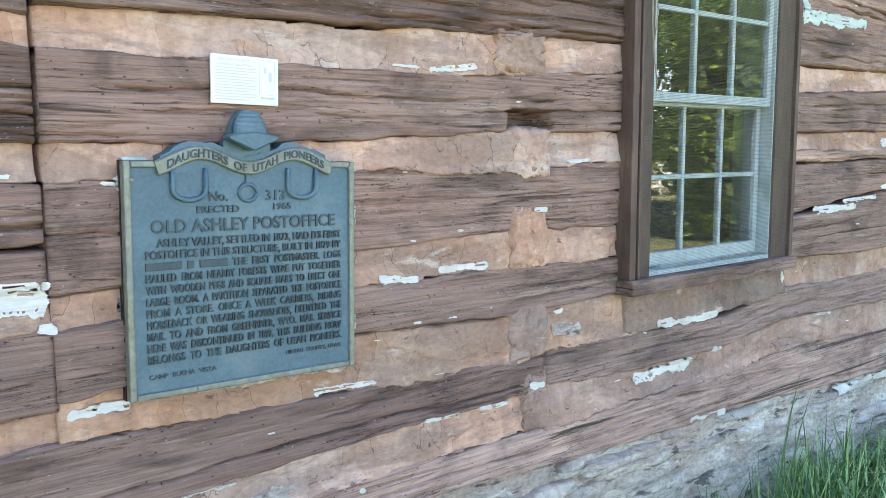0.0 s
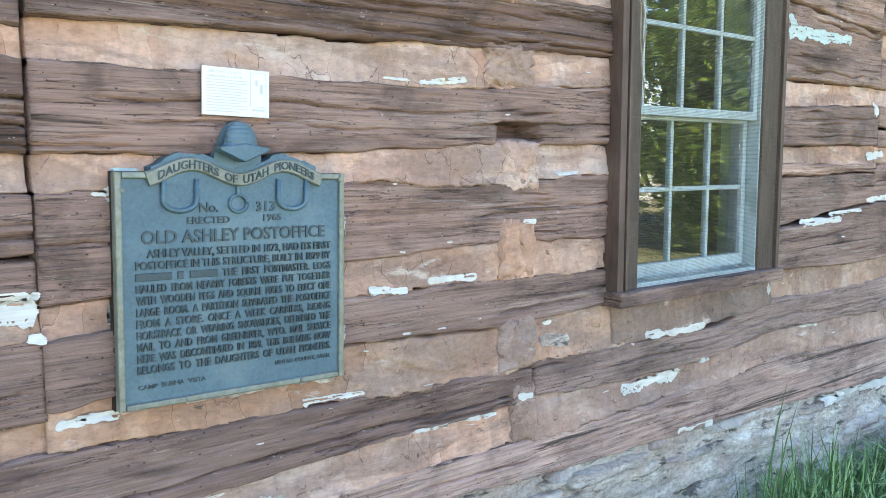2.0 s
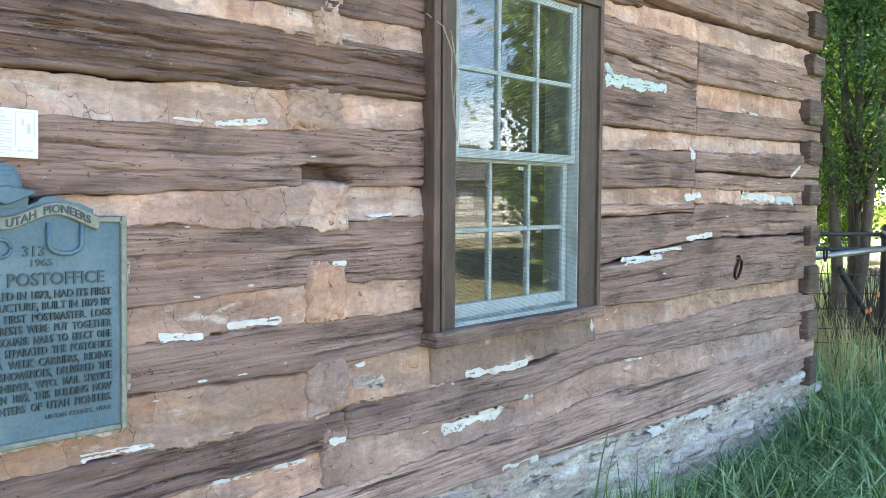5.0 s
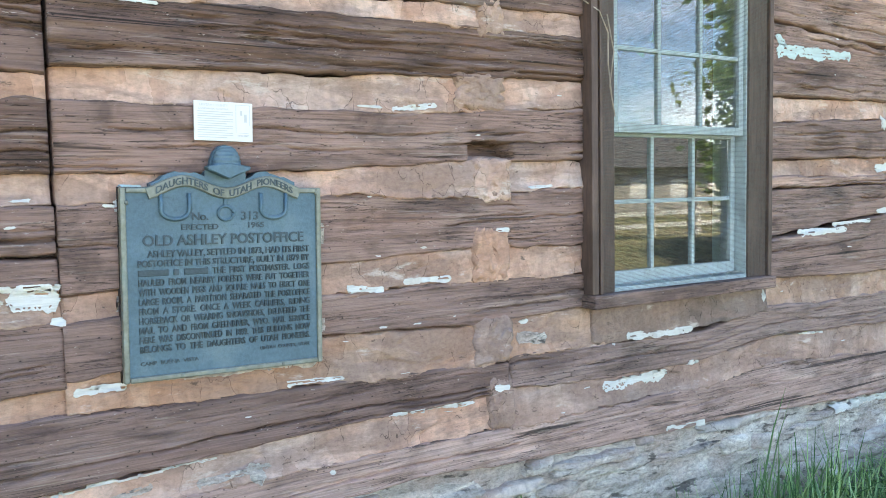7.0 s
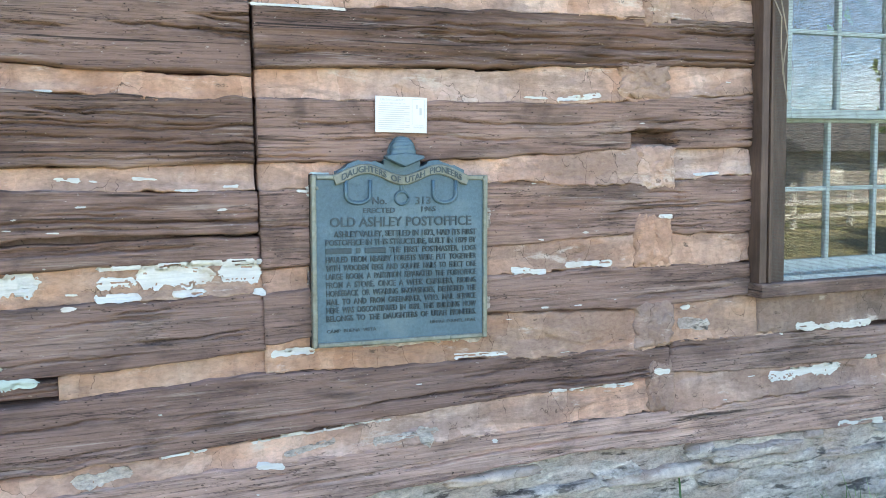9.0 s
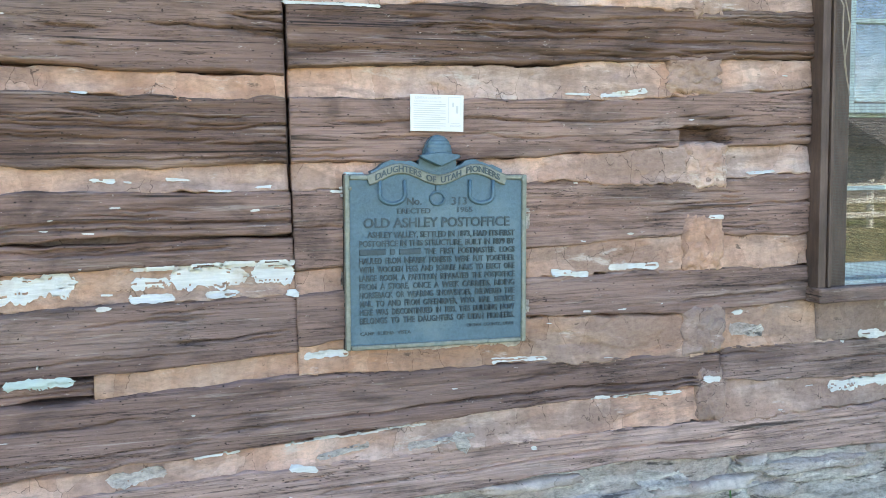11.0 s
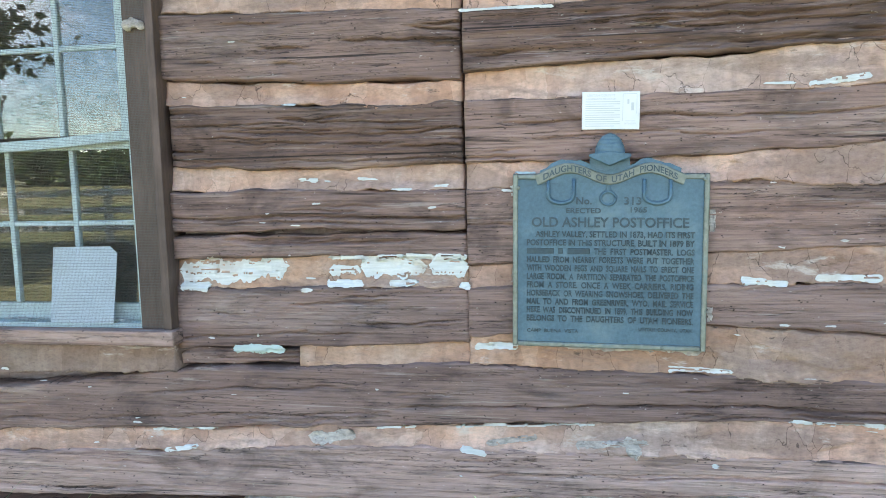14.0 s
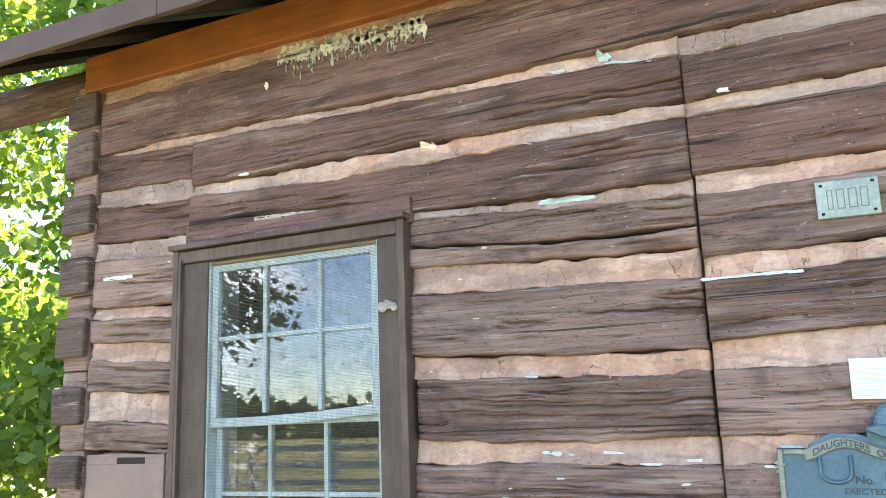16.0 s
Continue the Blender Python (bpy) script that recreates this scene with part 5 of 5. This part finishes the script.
def blades(name, pos, h, width, mat, label, seed, lean=0.45):
    """Grass: each blade a bent, tapered strip."""
    rng = np.random.RandomState(seed)
    n = len(pos)
    a = rng.uniform(0, 2 * np.pi, n)
    d = np.stack([np.cos(a), np.sin(a), 0 * a], -1)
    side = np.stack([-np.sin(a), np.cos(a), 0 * a], -1)
    bend = rng.uniform(0.1, 1.0, n)[:, None] * lean * h[:, None]
    out = []
    for k, w in zip((0, 0.4, 0.75, 1.0), (1, 0.85, 0.55, 0.08)):
        c = pos + d * bend * k ** 2 + np.array([0, 0, 1]) * (h * k * (1 - 0.25 * (bend[:, 0] / h) * k))[:, None]
        out += [c - side * width * w, c + side * width * w]
    v = np.stack(out, 1)
    base_i = (np.arange(n) * 8)[:, None]
    f = np.concatenate([base_i + np.array([2 * k, 2 * k + 1, 2 * k + 3, 2 * k + 2]) for k in range(3)])
    return tagged(arrays(name, v.reshape(-1, 3), f, mat), label, "grass", kind="stuff")


def scatter(n, x0, x1, y0, y1, seed, clump=0.0):
    rng = np.random.RandomState(seed)
    p = np.stack([rng.uniform(x0, x1, n), rng.uniform(y0, y1, n), np.zeros(n)], -1)
    if clump:
        p = p[fbm(p[:, 0] * 1.5, p[:, 1] * 1.5, seed) > clump]
    house = (p[:, 0] > -3.05) & (p[:, 0] < 5.8) & (p[:, 1] > 1.93) & (p[:, 1] < 7.05)
    return p[~house]


def tuft_heights(p, lo_, hi_, seed):
    rng = np.random.RandomState(seed)
    return lo_ + (hi_ - lo_) * rng.rand(len(p)) * (0.55 + 0.45 * vnoise(p[:, 0] * 1.3, p[:, 1] * 1.3, seed))


p = scatter(24000, 2.7, 9.5, -1.2, 2.6, 11)
p = p[p[:, 1] < 2.6]
h = tuft_heights(p, 0.14, 0.48, 1) * np.clip((p[:, 0] - 1.6) / 2.2, 0.5, 1)
blades("long_grass", p, h * 1.25, 0.0062, GRASS, "long lush green grass in shade", 2, 1.9)
p = scatter(4200, 2.6, 9.0, -0.9, 2.4, 17)
blades("long_grass", p, tuft_heights(p, 0.3, 0.72, 18), 0.0085, GRASS, "broad arching blades of green grass", 19, 2.2)
p = scatter(26000, 9.0, 30, -3, 12, 12)
blades("long_grass", p, tuft_heights(p, 0.15, 0.45, 3), 0.008, GRASS, "long green grass beyond the cabin", 4, 0.6)
p = scatter(9000, 6.3, 14, 0.0, 4.5, 13, -0.15)
blades("dry_grass", p, tuft_heights(p, 0.45, 1.0, 5), 0.0028, STRAW, "tall straw-coloured seeding grass", 6, 0.5)
p = scatter(3500, -3.4, 2.9, 1.5, 1.93, 14)
blades("wall_grass", p, tuft_heights(p, 0.10, 0.34, 7), 0.003, GRASS, "short green grass along the wall", 8, 0.5)
p = scatter(620, 0.9, 3.3, 1.6, 1.92, 15)
blades("wall_grass", p, tuft_heights(p, 0.28, 0.74, 9), 0.0045, GRASS, "taller green grass before the foundation", 16, 0.5)
p = np.array([(x, y, 0.0) for x, y in ((-2.06, 1.82), (-1.98, 1.86), (-1.86, 1.8), (-1.75, 1.84), (-0.62, 1.85), (-0.3, 1.82), (0.12, 1.84), (0.68, 1.86), (0.72, 1.83), (1.24, 1.85), (1.3, 1.8), (2.2, 1.85), (2.6, 1.8), (2.63, 1.85), (3.0, 1.86))])
blades("grass_stalk", p, 0.45 + 0.35 * np.random.RandomState(4).rand(len(p)), 0.0065, GRASS, "single tall grass blades before the wall", 9, 0.7)
p = np.array([(x, y, 0.0) for x, y in ((-2.1, 1.8), (-1.93, 1.84), (-1.8, 1.82), (-0.5, 1.83), (0.2, 1.85))])
blades("dry_stalk", p, np.array([0.78, 0.66, 0.6, 0.62, 0.6]), 0.003, STRAW, "single dry grass stalks before the wall", 10, 0.25)
# seed heads near the corner
rng = np.random.RandomState(21)
q = []
for _ in range(160):
    c = np.array([rng.uniform(4.8, 9.5), rng.uniform(0.2, 2.6), rng.uniform(0.4, 0.8)])
    if c[0] < 5.9 and c[1] > 1.9:
        continue
    a = rng.uniform(0, 6.28)
    d = np.array([math.cos(a) * 0.7, math.sin(a) * 0.7, -0.25])
    for k in range(16):
        o = c + d * 0.011 * k + rng.normal(0, 0.006, 3)
        e = np.array([rng.normal(0, 0.6), rng.normal(0, 0.6), 1]) * 0.008
        s_ = np.cross(d, e) * 0.25
        q += [o - s_, o + e * 0.5, o + s_ + e, o - e * 0.4]
    q += [c, c + (0.004, 0, 0), c - d * 0.02 + (0.004, 0, -0.6 * c[2]), c - d * 0.02 + (0, 0, -0.6 * c[2])]
q = np.array(q)
tagged(arrays("seed_heads", q, np.arange(len(q)).reshape(-1, 4), STRAW), "drooping pale seed heads over the grass", "grass", kind="stuff")


def leaves(centres, spread, per, size, seed, long=1.6):
    """Leaves as small bent rhombs round the centres of clumps."""
    rng = np.random.RandomState(seed)
    c = np.repeat(np.asarray(centres), per, 0)
    sp = np.repeat(np.broadcast_to(np.asarray(spread, float).reshape(-1, 1), (len(centres), 1)), per, 0)
    c = c + rng.normal(0, 1, c.shape) * sp * (1, 1, 0.8)
    a = rng.normal(0, 1, c.shape)
    a /= np.linalg.norm(a, axis=1, keepdims=True)
    b = np.cross(a, rng.normal(0, 1, c.shape))
    b /= np.linalg.norm(b, axis=1, keepdims=True)
    s = size * rng.uniform(0.6, 1.3, (len(c), 1))
    v = np.stack([c - a * s * long * 0.5, c + b * s * 0.5, c + a * s * long * 0.5, c - b * s * 0.5], 1).reshape(-1, 3)
    return v, np.arange(len(v)).reshape(-1, 4)


def tree(name, x, y, height, radius, base_z, mat, label, seed, clumps=170, per=70, size=0.09, stems=1, trunk_r=0.14, spread=0.28, column=False):
    rng = np.random.RandomState(seed)
    t = empty(name, (x, y, 0), label, "tree")
    b = bmesh.new()
    for k in range(stems):
        lean = rng.uniform(-0.25, 0.25, 2) * (1 if stems > 1 else 0.5)
        pts = [(lean[0] * u * height * 0.4 + 0.12 * (k - stems / 2) * (stems > 1) + rng.uniform(-0.05, 0.05), lean[1] * u * height * 0.4 + rng.uniform(-0.05, 0.05), height * 0.85 * u - 0.05) for u in np.linspace(0, 1, 7)]
        tube(pts, [trunk_r * (1 - 0.85 * u) * (1.25 if u == 0 else 1) for u in np.linspace(0, 1, 7)], 9, b)
    cs = []
    while len(cs) < clumps:
        u = rng.rand() ** 0.9
        z = base_z + (height - base_z) * u
        prof = (0.55 + 0.45 * math.sin(math.pi * min(1, u * 0.9 + 0.12))) * (1 - 0.55 * u) * 1.25 if column else math.sin(math.pi * (0.12 + 0.82 * u)) ** 0.7
        a, r = rng.uniform(0, 6.283), radius * prof * math.sqrt(rng.uniform(0.15, 1.0)) * (0.8 + 0.35 * math.sin(3 * z + seed))
        c = (r * math.cos(a), r * math.sin(a), z)
        cs.append(c)
        if len(cs) % 6 == 0:
            z0 = max(0.25 * base_z, z - 0.35 * r - 0.5)
            tube([(0, 0, z0), (c[0] * 0.5, c[1] * 0.5, (z0 + z) / 2 + 0.1), c], [trunk_r * 0.32, trunk_r * 0.2, 0.008], 5, b)
    part("trunk", b, BARK, t, smooth=True)
    v, f = leaves(cs, spread * rng.uniform(0.6, 1.3, len(cs)), per, size, seed + 1)
    arrays("crown", v, f, mat, t)
    return t


juniper = tree("juniper_tree", 9.35, 2.76, 7.5, 0.95, 1.75, JUNIPER, "tall dark juniper with several bare lower stems", 31, 440, 150, 0.028, 4, 0.07, 0.13, True)
rng = np.random.RandomState(71)
b = bmesh.new()
for k in range(110):
    a, r0, r1, hh = rng.uniform(0, 6.283), rng.uniform(0.02, 0.22), rng.uniform(0.1, 0.42), rng.uniform(0.35, 1.15)
    x0, y0, x1, y1 = r0 * math.cos(a), r0 * math.sin(a), r1 * math.cos(a), r1 * math.sin(a)
    tube([(x0, y0, -0.02), ((x0 + x1) * 0.6, (y0 + y1) * 0.6, hh * 0.55), (x1 + rng.uniform(-0.1, 0.1), y1 + rng.uniform(-0.1, 0.1), hh)], [0.011, 0.007, 0.003], 4, b)
part("dead_twigs", b, BARK, juniper, "dense dead grey-brown twigs round the foot")
tree("broadleaf_tree", 27, 10.5, 10, 3.4, 2.2, LEAF, "sunlit bright green broadleaf tree", 32, 260, 90, 0.15, 1, 0.2, 0.45)
tree("broadleaf_tree", 33, 6.6, 12, 4.2, 2.4, LEAF, "tall sunlit broadleaf tree behind the log pile", 33, 280, 90, 0.18, 1, 0.25, 0.5)
tree("broadleaf_tree", 40, 13, 13, 4.6, 2.0, LEAF, "tall broadleaf tree in the distance", 34, 260, 80, 0.2, 1, 0.25, 0.55)
tree("shrub", 21.5, 4.1, 3.0, 1.5, 0.3, LEAF, "rounded green shrub behind the logs", 35, 120, 80, 0.09, 3, 0.05, 0.25)
tree("shrub", 30, 9.6, 2.6, 1.5, 0.2, LEAF, "sunlit shrub by the meadow", 36, 100, 80, 0.1, 3, 0.05, 0.28)
tree("broadleaf_tree", 42, 4.5, 13, 4.5, 1.6, LEAF, "large broadleaf tree far behind", 37, 240, 80, 0.2, 1, 0.25, 0.55)
tree("broadleaf_tree", -8.5, 8.0, 9.5, 3.2, 0.6, LEAF, "leafy green tree beside the cabin", 41, 220, 90, 0.13, 2, 0.16, 0.34)
tree("broadleaf_tree", -12, 6.2, 9, 3.2, 0.5, LEAF, "leafy green tree beyond the gable", 42, 170, 80, 0.14, 1, 0.2, 0.36)
tree("broadleaf_tree", -7, 12.5, 12, 3.6, 1.0, LEAF, "tall tree behind the roof", 43, 150, 80, 0.16, 1, 0.2, 0.4)
tree("broadleaf_tree", 14.8, -4.6, 6.8, 1.9, 0.6, LEAF, "green tree across the meadow", 44, 240, 80, 0.14, 1, 0.2, 0.42)
tree("broadleaf_tree", 20.5, -3.4, 8, 2.4, 0.8, LEAF, "green tree further along the meadow", 45, 220, 80, 0.15, 1, 0.2, 0.42)
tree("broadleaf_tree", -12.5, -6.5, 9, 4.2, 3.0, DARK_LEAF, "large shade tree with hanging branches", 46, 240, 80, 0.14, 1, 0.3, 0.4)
# unseen behind the cabin; added to shade the grass by the gate
for x, y, k in ((11.0, 6.7, 61), (14.0, 7.9, 62)):
    tree("broadleaf_tree", x, y, 9, 2.5, 2.0, LEAF, "leafy tree added out of view to shade the grass", k, 190, 70, 0.14, 1, 0.17, 0.42)
tree("broadleaf_tree", 13.3, -5.0, 8.5, 1.1, 0.4, LEAF, "narrow green tree across the meadow", 65, 300, 80, 0.12, 1, 0.15, 0.34)
tree("broadleaf_tree", 17.2, -6.6, 9.5, 2.9, 0.6, LEAF, "dense green tree across the meadow", 64, 330, 80, 0.17, 1, 0.22, 0.42)
# also out of view, placed to keep sun off the corner grass
tree("broadleaf_tree", 7.7, 6.2, 8.5, 2.0, 1.5, LEAF, "leafy tree added out of view to shade the corner grass", 47, 160, 70, 0.13, 1, 0.16, 0.4)
# far line of trees over the fields
rng = np.random.RandomState(51)
cs = [(x, -62 - 8 * rng.rand() - 0.1 * abs(x), rng.uniform(0.5, 1) * (3.5 + 2.5 * vnoise(np.array([x * 0.09]), np.array([0.0]), 5)[0])) for x in rng.uniform(-120, 140, 900)]
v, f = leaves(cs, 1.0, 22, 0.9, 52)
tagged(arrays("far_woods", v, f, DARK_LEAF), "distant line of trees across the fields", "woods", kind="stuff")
cs = [(62 + 14 * rng.rand(), y, rng.uniform(0.4, 1) * 9) for y in rng.uniform(-6, 55, 420)]
v, f = leaves(cs, 1.1, 26, 0.6, 53)
tagged(arrays("far_woods", v, f, LEAF), "sunlit woods behind the meadow", "woods", kind="stuff")
cs = [(-34 - 10 * rng.rand(), y, rng.uniform(0.3, 1) * 9) for y in rng.uniform(-5, 50, 420)]
v, f = leaves(cs, 1.1, 26, 0.6, 54)
tagged(arrays("far_woods", v, f, LEAF), "sunlit woods beyond the gable", "woods", kind="stuff")

# gate, with its bracing and wire
gate = empty("pipe_gate", (8.33, 2.18, 0), "dark pipe gate post with rails and sagging wire mesh", "gate")
gate_post = part("post", tube([(0, 0, -0.1), (0, 0, 1.40), (0, 0, 1.48), (0, 0, 1.50)], [0.046, 0.046, 0.042, 0.025], 14), PIPE, gate, smooth=True)
part("collar", tube([(0, 0, 1.36), (0, 0, 1.43)], 0.055, 14), PIPE, gate_post, smooth=True)
part("rail", tube([(0, 0, 1.40), (-0.75, 1.0, 1.40)], 0.021, 10), PIPE, gate, smooth=True)
part("rail", tube([(0, 0, 1.255), (-0.75, 1.0, 1.25)], 0.021, 10), PIPE, gate, smooth=True)
part("rail", tube([(0.0, -0.03, 1.27), (-0.8, 0.93, 1.10)], 0.032, 10), GALV, gate, "bare galvanised rail", smooth=True)
part("brace", tube([(-0.25, 0.34, 1.06), (1.0, 0.15, 0.02)], 0.036, 10), PIPE, gate, smooth=True)
for k in range(6):
    part("wire", tube([(0, 0, 0.15 + 0.17 * k), (-0.35, 0.47, 0.13 + 0.17 * k + 0.03 * (k % 2)), (-0.75, 1.0, 0.15 + 0.17 * k)], 0.005, 5), PIPE, gate)
for k in range(7):
    part("wire", tube([(-0.1 * k - 0.05, 0.134 * k + 0.067, 0.05), (-0.1 * k - 0.07, 0.134 * k + 0.09, 0.55), (-0.1 * k - 0.05, 0.134 * k + 0.067, 1.08)], 0.004, 5), PIPE, gate)
for x, y, z in ((-0.1, 0.05, 0.82), (-0.2, 0.12, 0.66), (-0.16, 0.1, 0.67)):
    part("ribbon", box(x - 0.035, x + 0.035, y - 0.03, y - 0.02, z - 0.022, z + 0.022, 0.004), FLAG, gate, "orange marking ribbon")

# felled logs in a loose heap
rng = np.random.RandomState(61)
for k in range(26):
    x, y = (13.6 + 0.7 * k, 2.1 - 0.12 * k) if k < 2 else (17.4 + 3.2 * rng.rand(), 0)
    r, ln = rng.uniform(0.08, 0.2), rng.uniform(0.8, 2.4)
    if k >= 2:
        y = 0.26 * (x + 0.5) - 0.9 + rng.uniform(-1.6, 1.0)
    z = r if k < 14 else r + rng.uniform(0.18, 0.34)
    lg = empty("felled_log", (x, y, z), "cut log lying in the grass, pale sawn end", "log", "felled logs")
    lg.rotation_euler = (radians(rng.uniform(-6, 6)), 0, radians(rng.uniform(55, 150)))
    b = tube([(0, -ln / 2 + ln * u, 0.02 * math.sin(5 * u)) for u in np.linspace(0, 1, 8)], [r * (1 + 0.09 * math.sin(7 * u + k) + 0.06 * math.sin(19 * u)) for u in np.linspace(0, 1, 8)], 14)
    part("stem", b, (PALE_LOG, BARK, PALE_LOG)[k % 3], lg, smooth=True)
    for s_ in (-1, 1):
        part("sawn_end", tube([(0, s_ * (ln / 2), 0), (0, s_ * (ln / 2 + 0.008), 0.0)], [r * 0.94, r * 0.9], 14), CUT, lg, "pale orange sawn end")
tagged(part("hay_field", box(21, 90, -4, 60, -0.1, 0.02, 0), FIELD), "pale dry mown field in full sun", "field", kind="structure")

# white rail fence across the field, with a far house
fence = empty("rail_fence", (0, -14, 0), "long white three-rail fence across the field", "fence")
fx = lambda u: (-32 + 80 * u, 3.0 - 5.5 * u)
n = 34
for k in range(n + 1):
    x, y = fx(k / n)
    part("post", box(x - 0.07, x + 0.07, y - 0.07, y + 0.07, -0.05, 1.35, 0.01), FENCE, fence)
    if k < n:
        x1, y1 = fx((k + 1) / n)
        for z in (0.38, 0.78, 1.18):
            b = box(-0.5, 0.5, -0.02, 0.02, -0.075, 0.075, 0)
            ln = math.hypot(x1 - x, y1 - y)
            r = part("rail", b, FENCE, fence)
            r.matrix_basis = Matrix.Translation(((x + x1) / 2, (y + y1) / 2 + 0.09, z)) @ Matrix.Rotation(math.atan2(y1 - y, x1 - x), 4, "Z") @ Matrix.Diagonal((ln, 1, 1, 1))
hs = empty("farm_house", (36, -32, 0), "grey farm house with a dark roof beyond the fence", "house")
part("wall", box(-5, 5, -4, 4, 0, 2.8, 0.02), HOUSE, hs)
b = bmesh.new()
vs = [b.verts.new(v) for v in ((-5.6, -4.6, 2.7), (5.6, -4.6, 2.7), (5.6, 4.6, 2.7), (-5.6, 4.6, 2.7), (-5.6, 0, 5.2), (5.6, 0, 5.2))]
for f in ((0, 1, 5, 4), (2, 3, 4, 5), (0, 4, 3), (1, 2, 5), (3, 2, 1, 0)):
    b.faces.new([vs[k] for k in f])
part("roof", b, ROOFING, hs)
for x in (-3.2, 0, 3.2):
    part("window", box(x - 0.6, x + 0.6, 3.98, 4.05, 1.0, 2.1, 0.01), FENCE, hs)
